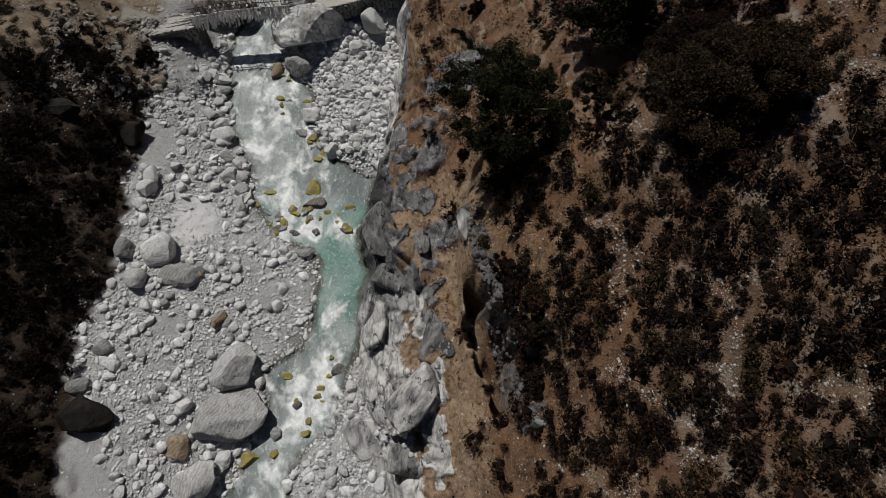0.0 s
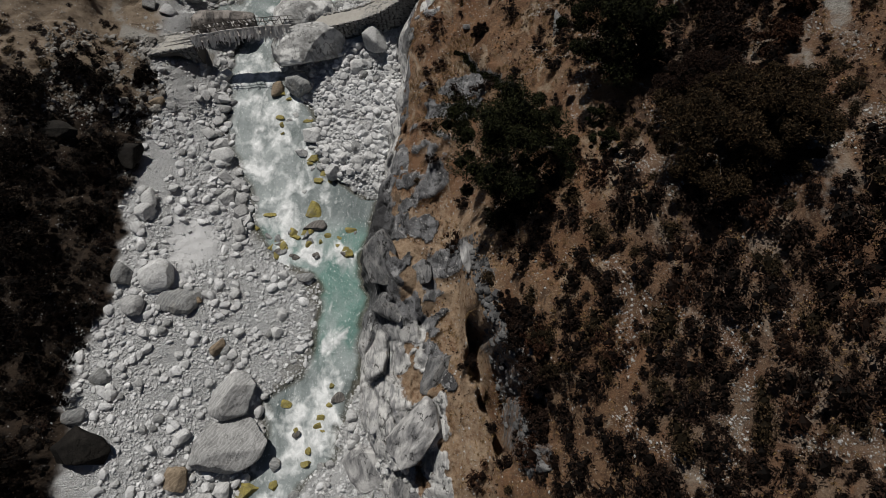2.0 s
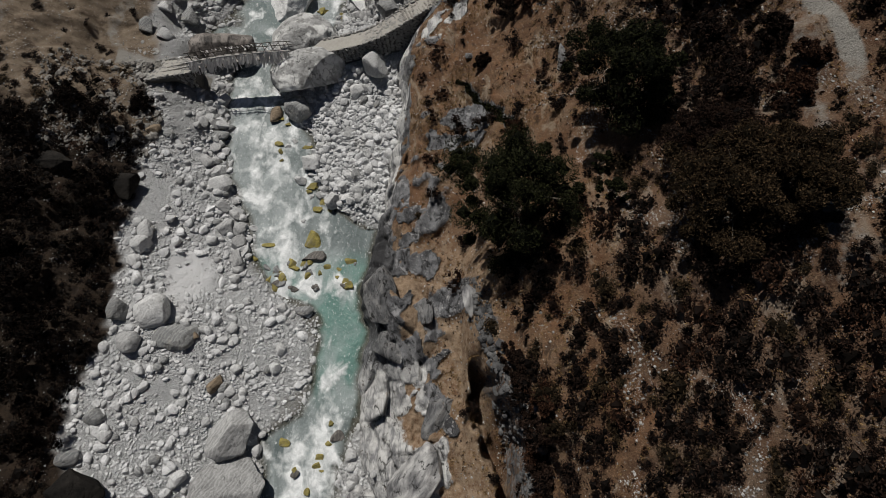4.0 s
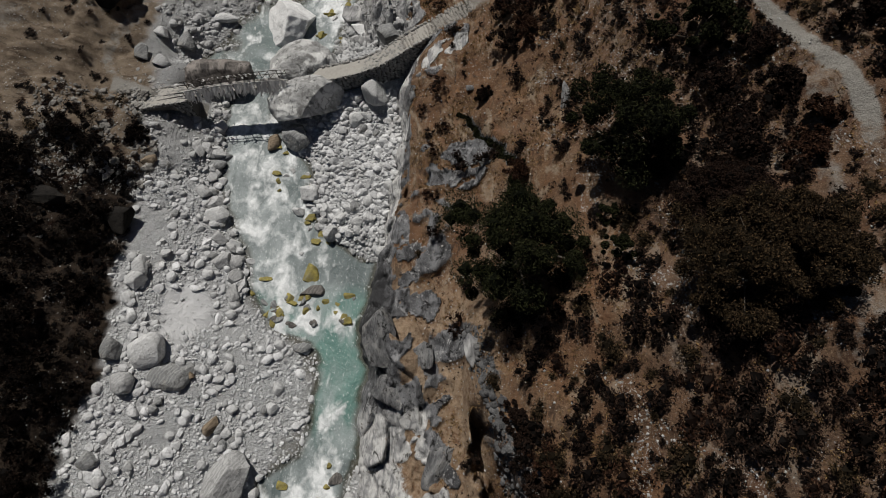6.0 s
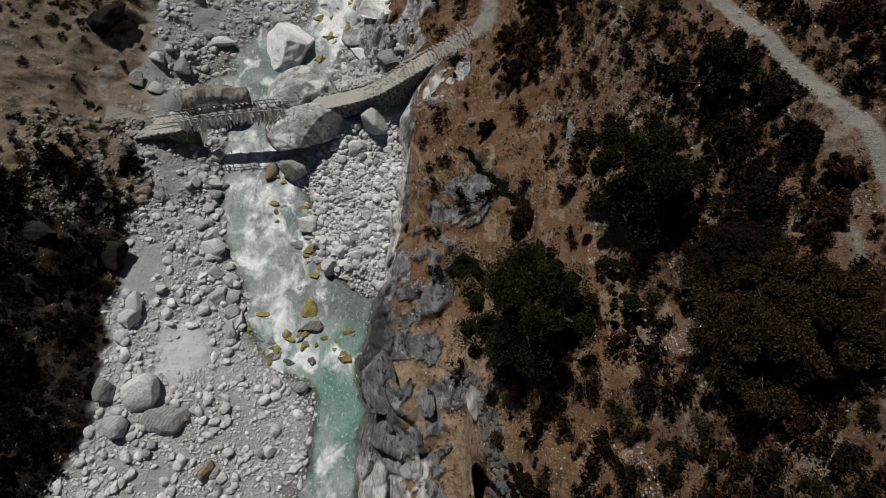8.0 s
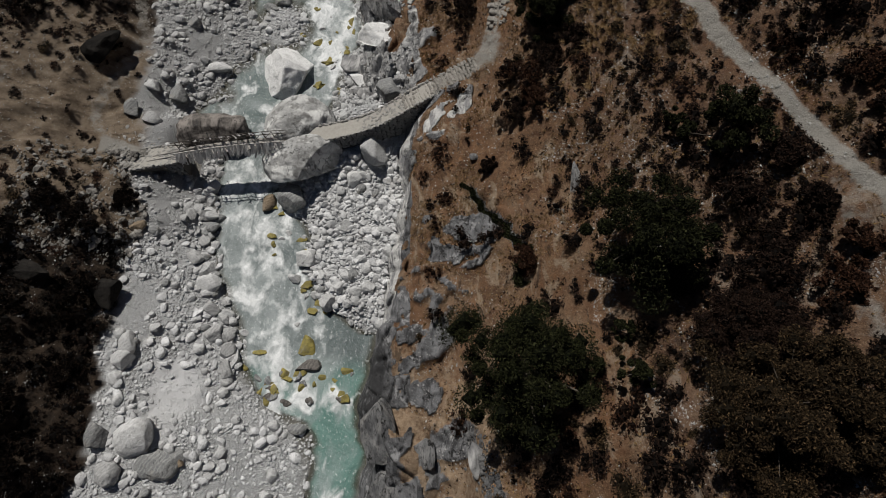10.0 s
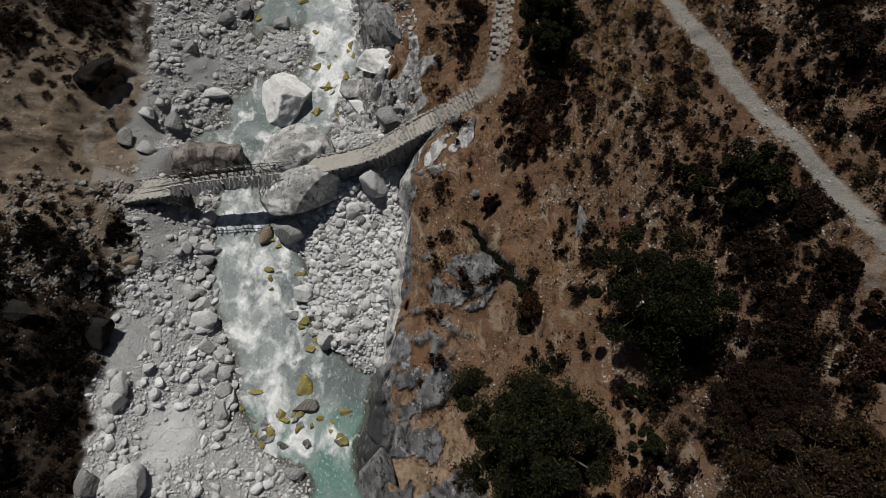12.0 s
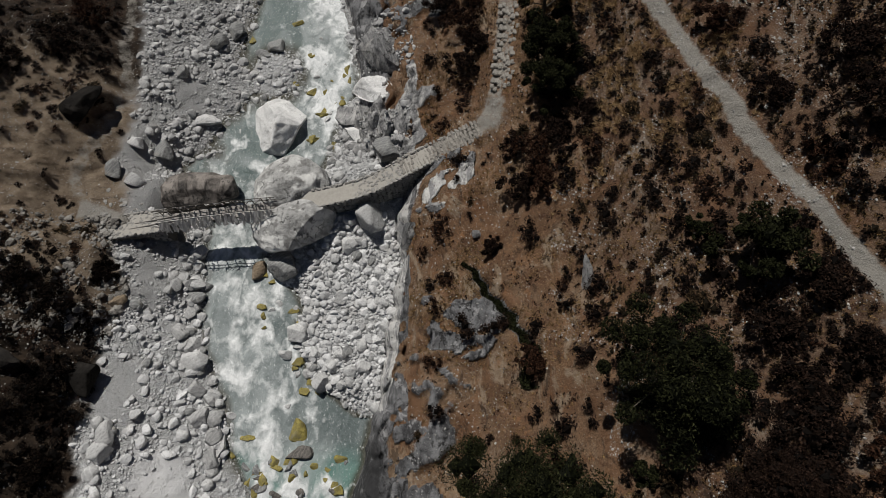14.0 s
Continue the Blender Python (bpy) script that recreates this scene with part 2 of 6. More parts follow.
    silt = p.mix(p.noise(14, 6, 0.75), (0.5, 0.5, 0.505), (0.7, 0.7, 0.7))
    pack = p.cells(3.4, "DISTANCE_TO_EDGE", "Distance", p.warp(1.5, 0.25))
    fines = p.cells(8.0, "DISTANCE_TO_EDGE", "Distance")
    grit = p.mix(p.span(pack, 0.0, 0.07, 0.3, 0), grit, (0.16, 0.16, 0.16))
    grit = p.mix(p.span(fines, 0.0, 0.11, 0.3, 0), grit, (0.2, 0.2, 0.2))
    gravel = p.mix(p.sum("MAXIMUM", p.span(p.noise(0.22, 3, 0.6), 0.56, 0.66, 0, 0.8), p.sum("MULTIPLY", p.mask("silt"), 0.9)), grit, silt)
    gravel = p.mix(p.sum("MULTIPLY", p.mask("rubble"), 0.7), gravel, p.mix(p.noise(6, 6, 0.8), (0.16, 0.16, 0.16), (0.5, 0.5, 0.495)))
    gravel = p.mix(p.sum("MULTIPLY", p.mask("wet"), p.span(p.noise(1.8, 5, 0.7), 0.3, 0.6, 0.45, 0.95)), gravel, p.mix(p.noise(1.1, 4, 0.7), (0.075, 0.07, 0.05), (0.15, 0.135, 0.085)))
    body = p.mix(p.mask("gravel"), soil, gravel)
    # bare rock of the gorge
    bands = p.noise(0.7, 7, 0.62, p.at((1.5, 0.7, 1.5), 0.5), 0.9)
    rock = p.mix(p.span(bands, 0.38, 0.6), (0.05, 0.05, 0.053), (0.19, 0.192, 0.2))
    fissure = p.fissures(0.35)
    rock = p.mix(p.span(p.noise(0.9, 8, 0.66, bend=0.6), 0.565, 0.60, 0, 0.85), rock, (0.33, 0.33, 0.335))
    rock = p.mix(p.span(p.noise(1.7, 8, 0.7, p.at((1, 1, 1), 0.9)), 0.58, 0.62, 0, 0.8), rock, (0.035, 0.033, 0.033))
    rock = p.mix(p.span(p.noise(11, 6, 0.8), 0.56, 0.66, 0, 0.6), rock, (0.4, 0.395, 0.39))
    rock = p.mix(p.span(p.noise(15, 5, 0.8), 0.55, 0.66, 0, 0.6), rock, (0.03, 0.03, 0.03))
    streak = p.span(p.noise(0.9, 8, 0.62, p.at((1.9, 0.55, 1.2), 0.7), 0.8), 0.42, 0.55)
    chalk = p.mix(streak, (0.27, 0.27, 0.275), (0.6, 0.595, 0.58))
    chalk = p.mix(p.span(p.noise(1.6, 8, 0.72, p.at((1.2, 0.9, 1.2), 0.4), 0.5), 0.60, 0.635, 0, 0.85), chalk, (0.09, 0.075, 0.06))
    chalk = p.mix(p.span(p.noise(12, 6, 0.8), 0.56, 0.68, 0, 0.5), chalk, (0.2, 0.195, 0.19))
    rock = p.mix(p.span(p.sum("ADD", p.mask("pale"), p.span(p.noise(0.9, 6, 0.65), 0, 1, -0.35, 0.35)), 0.42, 0.56), rock, chalk)
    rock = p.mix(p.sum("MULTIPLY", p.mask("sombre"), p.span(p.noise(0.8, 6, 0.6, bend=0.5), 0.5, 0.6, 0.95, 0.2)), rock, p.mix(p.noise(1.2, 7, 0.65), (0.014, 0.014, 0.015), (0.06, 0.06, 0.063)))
    rock = p.mix(p.span(fissure, 0, 1, 0.3, 1.0), (0.016, 0.015, 0.014), rock)
    edge = p.span(p.sum("ADD", p.mask("rock"), p.span(p.noise(2.2, 6, 0.75), 0, 1, -0.45, 0.45)), 0.42, 0.56)
    body = p.mix(edge, body, rock)
    # trodden paths
    tread = p.mix(p.noise(5, 6, 0.75), (0.18, 0.168, 0.15), (0.34, 0.325, 0.295))
    worn = p.span(p.sum("ADD", p.mask("path"), p.span(p.noise(1.3, 7, 0.75), 0, 1, -0.85, 0.85)), 0.3, 0.75)
    body = p.mix(worn, body, tread)
    p.colour(body)
    stones = p.sum("ADD", p.noise(9, 4, 0.7), p.sum("ADD", p.sum("MULTIPLY", p.span(pack, 0, 0.25), 0.3), p.sum("MULTIPLY", p.span(fines, 0, 0.25), 0.5)))
    stones = p.sum("MULTIPLY", stones, p.sum("MULTIPLY", p.mask("gravel"), p.span(p.mask("silt"), 0, 1, 0.8, 0.15)))
    p.bump(p.sum("ADD", p.sum("MULTIPLY", stones, 1.2), p.sum("ADD", p.noise(4, 8, 0.75), p.sum("ADD", p.sum("MULTIPLY", p.noise(17, 4, 0.7), 0.3), p.sum("MULTIPLY", p.sum("MULTIPLY", fissure, p.mask("rock")), 1.5)))), 1.0, 0.2)
    return p.mat


GROUND = ground_paint()


def water_paint():
    p = Paint("glacier_water", 0.12)
    flow = p.at((1.0, 0.42, 1.0), -0.12)
    swirl = p.sum("ADD", p.sum("MULTIPLY", p.noise(0.75, 7, 0.62, flow, 0.9), 0.6), p.sum("MULTIPLY", p.noise(2.6, 5, 0.65, flow, 0.6), 0.4))
    much = p.span(p.mask("foam"), 0, 1, -0.30, 0.07)
    billow = p.noise(0.5, 2.5, 0.5, p.at((1.0, 0.75, 1.0), -0.15), 0.7)
    lobes = p.span(p.sum("ADD", p.sum("MULTIPLY", billow, 0.7), p.sum("MULTIPLY", p.noise(1.7, 5, 0.6, p.at((1.0, 0.8, 1.0), 0.4), 0.6), 0.3)), 0.34, 0.66, 0.12, 0.88)
    swirl = p.sum("ADD", p.sum("MULTIPLY", swirl, 0.2), p.sum("MULTIPLY", lobes, 0.8))
    milk = p.span(p.sum("ADD", p.noise(0.42, 5, 0.55, flow, 1.2), much), 0.26, 0.62)
    foam = p.span(p.sum("ADD", swirl, much), 0.42, 0.66)
    # white flecks: painted sparkle on calm water as well as bits of foam
    fleck = p.sum("MULTIPLY", p.span(p.noise(5, 6, 0.78, p.at((1, 0.6, 1), 0.3)), 0.57, 0.66), p.span(p.mask("foam"), 0.0, 0.3, 0.35, 1.0))
    foam = p.sum("MAXIMUM", foam, p.sum("MULTIPLY", fleck, 0.75))
    deep = p.mix(p.mask("pool"), p.mix(p.noise(0.5, 4, 0.6), (0.075, 0.095, 0.097), (0.15, 0.18, 0.178)), p.mix(p.noise(0.5, 4, 0.6), (0.085, 0.165, 0.145), (0.155, 0.27, 0.24)))
    body = p.mix(p.mask("shallow"), deep, (0.085, 0.08, 0.055))
    body = p.mix(p.sum("MULTIPLY", milk, 0.85), body, (0.34, 0.372, 0.372))
    body = p.mix(foam, body, p.mix(p.span(p.noise(1.3, 4, 0.55, p.at((1, 0.8, 1), 0.3), 1.4), 0.36, 0.62), (0.54, 0.562, 0.565), (0.78, 0.795, 0.795)))
    p.colour(body)
    p.put(p.bsdf.inputs["Roughness"], p.span(foam, 0, 0.6, 0.28, 0.95))
    p.put(p.bsdf.inputs["Alpha"], p.span(p.sum("SUBTRACT", p.mask("shallow"), foam), 0.1, 1.0, 1.0, 0.35))
    p.bsdf.inputs["Specular IOR Level"].default_value = 0.14
    p.bump(p.sum("ADD", lobes, p.sum("MULTIPLY", p.noise(5, 5, 0.7, p.at((1, 0.7, 1), 0.3)), 0.5)), 0.6, 0.25)
    return p.mat


WATER = water_paint()


def leaf_paint(name, low, high, rough=0.7):
    p = Paint(name, rough)
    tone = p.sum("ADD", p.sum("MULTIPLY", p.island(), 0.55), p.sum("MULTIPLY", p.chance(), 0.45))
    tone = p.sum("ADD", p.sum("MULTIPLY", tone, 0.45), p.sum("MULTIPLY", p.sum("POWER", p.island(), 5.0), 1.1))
    # inner cores keep the darkest leaf colour, painting in the shade within a clump
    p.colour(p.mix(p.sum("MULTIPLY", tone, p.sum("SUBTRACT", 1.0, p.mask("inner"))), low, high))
    p.bsdf.inputs["Specular IOR Level"].default_value = 0.04
    return p.mat


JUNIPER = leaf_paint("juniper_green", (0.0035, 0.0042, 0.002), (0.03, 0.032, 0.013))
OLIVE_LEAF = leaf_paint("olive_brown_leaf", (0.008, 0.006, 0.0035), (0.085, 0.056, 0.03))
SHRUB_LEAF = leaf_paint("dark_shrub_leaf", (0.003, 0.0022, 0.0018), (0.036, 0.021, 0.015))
# dark twigs of the left bank, painted blacker to stand for lens falloff
DIMMED_LEAF = leaf_paint("dimmed_twig", (0.002, 0.0015, 0.0012), (0.016, 0.010, 0.007))
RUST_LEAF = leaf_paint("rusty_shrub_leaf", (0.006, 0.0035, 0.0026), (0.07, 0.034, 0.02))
DRY_GRASS = leaf_paint("dry_grass", (0.09, 0.055, 0.028), (0.30, 0.195, 0.09))
GOLDEN_GRASS = leaf_paint("golden_grass", (0.17, 0.105, 0.055), (0.46, 0.32, 0.17))


def plain(name, low, high, scale=6.0, rough=0.8, stretch=(1, 1, 1)):
    p = Paint(name, rough)
    grain = p.noise(scale, 6, 0.7, p.at(stretch))
    p.colour(p.mix(grain, low, high))
    p.bump(grain, 0.4, 0.02)
    return p.mat


BARK = plain("grey_bark", (0.05, 0.042, 0.034), (0.13, 0.11, 0.09), 8, 0.9, (1, 1, 0.3))
OLD_WOOD = plain("weathered_wood", (0.17, 0.16, 0.145), (0.42, 0.4, 0.375), 7, 0.85, (1, 1, 0.25))
PALE_POLE = plain("peeled_pole", (0.42, 0.405, 0.385), (0.68, 0.665, 0.64), 7, 0.8, (1, 1, 0.25))
DARK_WOOD = plain("dark_wood", (0.035, 0.03, 0.026), (0.1, 0.088, 0.075), 9, 0.85)
TRODDEN = plain("trodden_earth", (0.26, 0.245, 0.22), (0.46, 0.44, 0.40), 4, 0.95)
# wall core coloured dark to stand for shade behind the facing stones
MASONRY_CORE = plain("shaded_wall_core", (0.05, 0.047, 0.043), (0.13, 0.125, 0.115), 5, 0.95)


def cloth_paint():
    p = Paint("faded_cloth", 0.9)
    tint = p.mix(p.chance(), (0.5, 0.49, 0.5), (0.82, 0.81, 0.8))
    p.colour(tint)
    thin, both = p.node("ShaderNodeBsdfTranslucent"), p.node("ShaderNodeMixShader")
    p.put(thin.inputs["Color"], tint)
    both.inputs[0].default_value = 0.5
    p.link(p.bsdf.outputs[0], both.inputs[1]), p.link(thin.outputs[0], both.inputs[2])
    p.link(both.outputs[0], p.tree.nodes["Material Output"].inputs["Surface"])
    return p.mat


CLOTH = cloth_paint()

# ---- building helpers ----
def mesh_from(name, verts, faces, material, rounded=True):
    """A mesh from arrays of places and of equally long faces."""
    verts, faces = np.asarray(verts, np.float32), np.asarray(faces, np.int32)
    me = bpy.data.meshes.new(name)
    me.vertices.add(len(verts))
    me.vertices.foreach_set("co", verts.ravel())
    n, k = faces.shape
    me.loops.add(n * k)
    me.loops.foreach_set("vertex_index", faces.ravel())
    me.polygons.add(n)
    me.polygons.foreach_set("loop_start", np.arange(0, n * k, k, dtype=np.int32))
    me.polygons.foreach_set("use_smooth", np.full(n, rounded))
    me.update(calc_edges=True)
    me.materials.append(material)
    return me


def from_bm(name, bm, material):
    me = bpy.data.meshes.new(name)
    bm.normal_update()
    bm.to_mesh(me)
    bm.free()
    me.materials.append(material)
    return me


def part(name, bm, material, parent, label=""):
    ob = new(name, from_bm(name, bm, material))
    ob.parent = parent
    return tagged(ob, label)


def box(bm, m, size, bevel=0.0):
    """A box of that size whose middle lies at m."""
    made = bmesh.ops.create_cube(bm, size=1.0, matrix=m @ Matrix.Diagonal((*size, 1)))
    if bevel:
        edges = list({e for v in made["verts"] for e in v.link_edges})
        bmesh.ops.bevel(bm, geom=edges, offset=bevel, segments=1, affect="EDGES")
    return bm


def rod(bm, a, b, r0, r1=None, sides=7):
    a, b = Vector(a), Vector(b)
    turn = (b - a).to_track_quat("Z", "Y").to_matrix().to_4x4()
    bmesh.ops.create_cone(bm, cap_ends=True, segments=sides, radius1=r0, radius2=r0 if r1 is None else r1, depth=(b - a).length,
                          matrix=Matrix.Translation((a + b) / 2) @ turn)
    return bm


def tube(bm, points, r0, r1, sides=7):
    """One bent pole through those points."""
    rings = []
    for k, p in enumerate(points):
        d = (points[min(k + 1, len(points) - 1)] - points[max(k - 1, 0)]).normalized()
        side = d.cross(Vector((0, 0, 1))).normalized()
        top, r = side.cross(d), r0 + (r1 - r0) * k / (len(points) - 1)
        rings.append([bm.verts.new(p + (side * math.cos(2 * math.pi * j / sides) + top * math.sin(2 * math.pi * j / sides)) * r) for j in range(sides)])
    for a, b in zip(rings, rings[1:]):
        for j in range(sides):
            bm.faces.new((a[j], a[(j + 1) % sides], b[(j + 1) % sides], b[j]))
    bm.faces.new(rings[0][::-1]), bm.faces.new(rings[-1])
    bmesh.ops.recalc_face_normals(bm, faces=bm.faces[:])
    return bm


def sphere_arrays(level):
    bm = bmesh.new()
    bmesh.ops.create_icosphere(bm, subdivisions=level, radius=1.0)
    v = np.array([p.co[:] for p in bm.verts])
    f = np.array([[p.index for p in q.verts] for q in bm.faces])
    bm.free()
    return v, f


SPHERES = {0: (np.array([(1, 0, 0), (-1, 0, 0), (0, 1, 0), (0, -1, 0), (0, 0, 1), (0, 0, -1.0)]),
               np.array([(4, 0, 2), (4, 2, 1), (4, 1, 3), (4, 3, 0), (5, 2, 0), (5, 1, 2), (5, 3, 1), (5, 0, 3)]))}
SPHERES |= {level: sphere_arrays(level) for level in (1, 2, 4, 5, 6)}


def rock_shape(level, seed, cuts=7, rough=0.22, keep=0.12, deep=0.45):
    """A unit stone: a lumpy ball with some sides broken off flat."""
    rnd = np.random.RandomState(seed)
    v, f = SPHERES[level]
    v = v.copy()
    off = rnd.rand(3) * 50
    lump = np.array([noise.noise(Vector(p * 0.9 + off)) for p in v])
    v *= (1 + rough * lump)[:, None]
    for _ in range(cuts):
        n = rnd.normal(size=3)
        n /= np.linalg.norm(n)
        over = np.maximum(v @ n - rnd.uniform(deep, deep + 0.36), 0)
        v -= (over * (1 - keep))[:, None] * n
    if level > 3:
        fine = np.array([noise.noise(Vector(p * 3.1 + off)) * 0.05 + noise.noise(Vector(p * 6.3 + off * 1.7)) * 0.022 + noise.noise(Vector(p * 12 + off)) * 0.01 - abs(noise.noise(Vector(p * 1.7 + off))) * 0.08 for p in v])
        v *= (1 + fine)[:, None]
    return v / np.abs(v).max(axis=0), f

# ---- the lie of the land ----
_table = np.random.RandomState(11).rand(256, 256)


def value_noise(x, y, scale, seed=0):
    """Smooth noise between 0 and 1 whose hills are about `scale` metres apart."""
    u, v = np.asarray(x, float) / scale + 37.3 * seed, np.asarray(y, float) / scale + 71.7 * seed
    i, j = np.floor(u).astype(int), np.floor(v).astype(int)
    f, g = u - i, v - j
    f, g = f * f * (3 - 2 * f), g * g * (3 - 2 * g)
    a, b = _table[i % 256, j % 256], _table[(i + 1) % 256, j % 256]
    c, d = _table[i % 256, (j + 1) % 256], _table[(i + 1) % 256, (j + 1) % 256]
    return (a * (1 - f) + b * f) * (1 - g) + (c * (1 - f) + d * f) * g


def fbm(x, y, scale, seed=0, octaves=4):
    total, gain, norm = 0.0, 1.0, 0.0
    for o in range(octaves):
        total = total + gain * value_noise(x, y, scale / 2 ** o, seed + o)
        norm += gain
        gain *= 0.5
    return total / norm


def smooth(t):
    t = np.clip(t, 0, 1)
    return t * t * (3 - 2 * t)


def curve(points):
    """A line along the valley: x for each y."""
    ys, xs = [p[0] for p in points], [p[1] for p in points]
    return lambda y: np.interp(y, ys, xs)


WATER_LEFT = curve([(-60, -24), (-7, -17.3), (-4.3, -16), (-0.4, -14.6), (2.3, -15.2), (4.1, -12.6), (8, -11.7), (11.6, -11.4), (13.2, -12.6), (14.3, -15.2),
                    (16.6, -17.8), (20.7, -19), (24, -20.1), (26, -21.6), (29.5, -22.3), (34, -23), (38, -23.2), (40.4, -22.2), (43.4, -27.0), (46, -25.0),
                    (50, -23.4), (56.6, -23.4), (61, -22.6), (65, -22), (80, -20), (160, -18)])
WATER_RIGHT = curve([(-60, -17), (-7, -11.9), (-3.7, -10.9), (-2.1, -8.3), (0.5, -8.1), (3.2, -6.9), (7, -7.3), (11, -7.1), (15.4, -7.6), (18.3, -7.2), (20.4, -7.2),
                     (22, -9.3), (23.1, -11.6), (25.8, -12.6), (29.7, -13), (31.9, -15), (33.5, -16), (36, -17.6), (41, -17.5), (43.5, -12.4), (46, -11.4),
                     (50, -11.6), (52.3, -9.6), (57.5, -10.4), (61.5, -11.3), (65.6, -12.6), (80, -13), (160, -12)])
CLIFF_FOOT = curve([(-60, -4), (-7, -4), (-3.6, -5), (0.5, -6.6), (7, -7.2), (11, -6.95), (15, -7.45), (18.5, -6.8), (20, -6.5), (24, -5.5), (28, -5.3), (33.5, -4.7),
                    (37, -4.8), (40.7, -4.4), (43.8, -7.2), (47, -9.4), (50, -9.8), (52, -9.0), (57, -9.9), (61, -10.6), (65, -12), (80, -12.6), (160, -12)])
SOIL_EDGE = curve([(-60, 1), (-7, 0.8), (-1, 0.6), (2.7, 0.2), (6, -1.9), (9.5, -0.7), (12, -0.8), (14.3, -2.9), (18.4, -2.8), (24, -3.4), (34, -3.3), (37, -1.6),
                   (41, -0.6), (45.6, -3), (50, -3.1), (56, -4.4), (61, -4.8), (80, -5), (160, -5)])
LEFT_BANK = curve([(-60, -27), (-7, -27.2), (1, -29.2), (6, -29), (10.4, -27.6), (18, -28.4), (24, -28.8), (31, -28.2), (36, -30), (41, -31.4), (50, -31.3), (56, -32),
                   (64, -34), (160, -36)])

SLOPE_X = np.array([-3, 0, 1.0, 2, 3.2, 5, 8, 11, 14, 17, 20.0])
SLOPE_Y = np.array([-8, 0, 6, 9, 12.5, 16, 22, 30, 38, 48.0])
SLOPE_Z = np.array([[4.2, 5.0, 5.6, 6.2, 8.0, 9.8, 13.0, 14.5, 15.8, 17.5, 18.8],
                    [4.5, 5.4, 6.0, 6.8, 7.9, 10.0, 13.6, 15.0, 16.2, 17.8, 19.0],
                    [4.3, 5.6, 6.0, 8.2, 11.6, 13.0, 14.4, 15.8, 17.2, 18.6, 19.6],
                    [4.8, 5.6, 6.2, 10.6, 11.7, 13.2, 14.9, 16.2, 17.6, 19.2, 20.5],
                    [5.2, 5.7, 6.4, 10.2, 11.2, 13.0, 15.1, 16.6, 18.2, 20.0, 21.5],
                    [5.2, 5.8, 6.3, 7.6, 9.6, 12.0, 14.8, 16.6, 18.2, 20.0, 21.5],
                    [5.0, 6.0, 6.5, 7.0, 8.0, 9.5, 13.8, 16.1, 17.7, 19.5, 21.2],
                    [5.2, 6.1, 6.6, 7.0, 7.8, 9.3, 11.3, 14.6, 16.9, 19.0, 20.6],
                    [6.0, 7.0, 7.2, 7.5, 8.3, 9.6, 11.4, 14.3, 16.6, 18.6, 20.8],
                    [6.2, 7.2, 7.3, 7.5, 8.6, 9.8, 11.6, 13.9, 16.3, 18.6, 20.9]])


def water_level(y):
    return -0.4 + 0.016 * np.clip(y, -60, 160)


def slope_height(x, y):
    """The hillside on the right of the gorge."""
    fy = np.interp(y, SLOPE_Y, np.arange(len(SLOPE_Y)))
    j = np.minimum(fy.astype(int), len(SLOPE_Y) - 2)
    f = smooth(fy - j)
    fx = np.interp(x, SLOPE_X, np.arange(len(SLOPE_X)))
    i = np.minimum(fx.astype(int), len(SLOPE_X) - 2)
    g = fx - i
    low = SLOPE_Z[j, i] * (1 - g) + SLOPE_Z[j, i + 1] * g
    high = SLOPE_Z[j + 1, i] * (1 - g) + SLOPE_Z[j + 1, i + 1] * g
    z = low * (1 - f) + high * f
    far = np.maximum(x - 20, 0)
    return z + 0.62 * far + 0.6 * np.minimum(x + 3, 0)


def blocks(x, y, size, seed, tilt):
    """Rock broken into tilted blocks: height within each block, and how near its edge is."""
    u, v = (x * 0.82 + y * 0.57) / size, (y * 0.82 - x * 0.57) / (size * 1.7)
    u, v = u + 0.5 * (value_noise(x, y, size, seed) - 0.5), v + 0.5 * (value_noise(x, y, size, seed + 3) - 0.5)
    i, j = np.floor(u).astype(int), np.floor(v).astype(int)
    best, second, high = np.full(u.shape, 9.0), np.full(u.shape, 9.0), np.zeros(u.shape)
    for a in (-1, 0, 1):
        for b in (-1, 0, 1):
            p, q = (i + a + 17 * seed) % 256, (j + b + 29 * seed) % 256
            du, dv = u - (i + a + _table[p, q]), v - (j + b + _table[q, p])
            d = np.hypot(du, dv)
            here = (_table[(p + 91) % 256, q] - 0.5) + tilt * ((_table[(p + 37) % 256, q] - 0.5) * du + (_table[p, (q + 53) % 256] - 0.5) * dv)
            closer = d < best
            second = np.where(closer, best, np.minimum(second, d))
            high = np.where(closer, here, high)
            best = np.minimum(best, d)
    return high, smooth((second - best) * 9)


def to_track(x, y):
    """Metres to the nearest of the bare tracks that wander between the shrubs."""
    size = 4.6
    x, y = x + 1.4 * (value_noise(x, y, 2.6, 15) - 0.5), y + 1.4 * (value_noise(x, y, 2.6, 18) - 0.5)
    u, v = (x * 0.9 + y * 0.43) / size, (y * 0.9 - x * 0.43) / (size * 1.35)
    i, j = np.floor(u).astype(int), np.floor(v).astype(int)
    best, second = np.full(u.shape, 9.0), np.full(u.shape, 9.0)
    for a in (-1, 0, 1):
        for b in (-1, 0, 1):
            p, q = (i + a + 41) % 256, (j + b + 77) % 256
            d = np.hypot(u - (i + a + _table[p, q]), v - (j + b + _table[q, p]))
            second = np.where(d < best, best, np.minimum(second, d))
            best = np.minimum(best, d)
    return (second - best) * size * 0.5


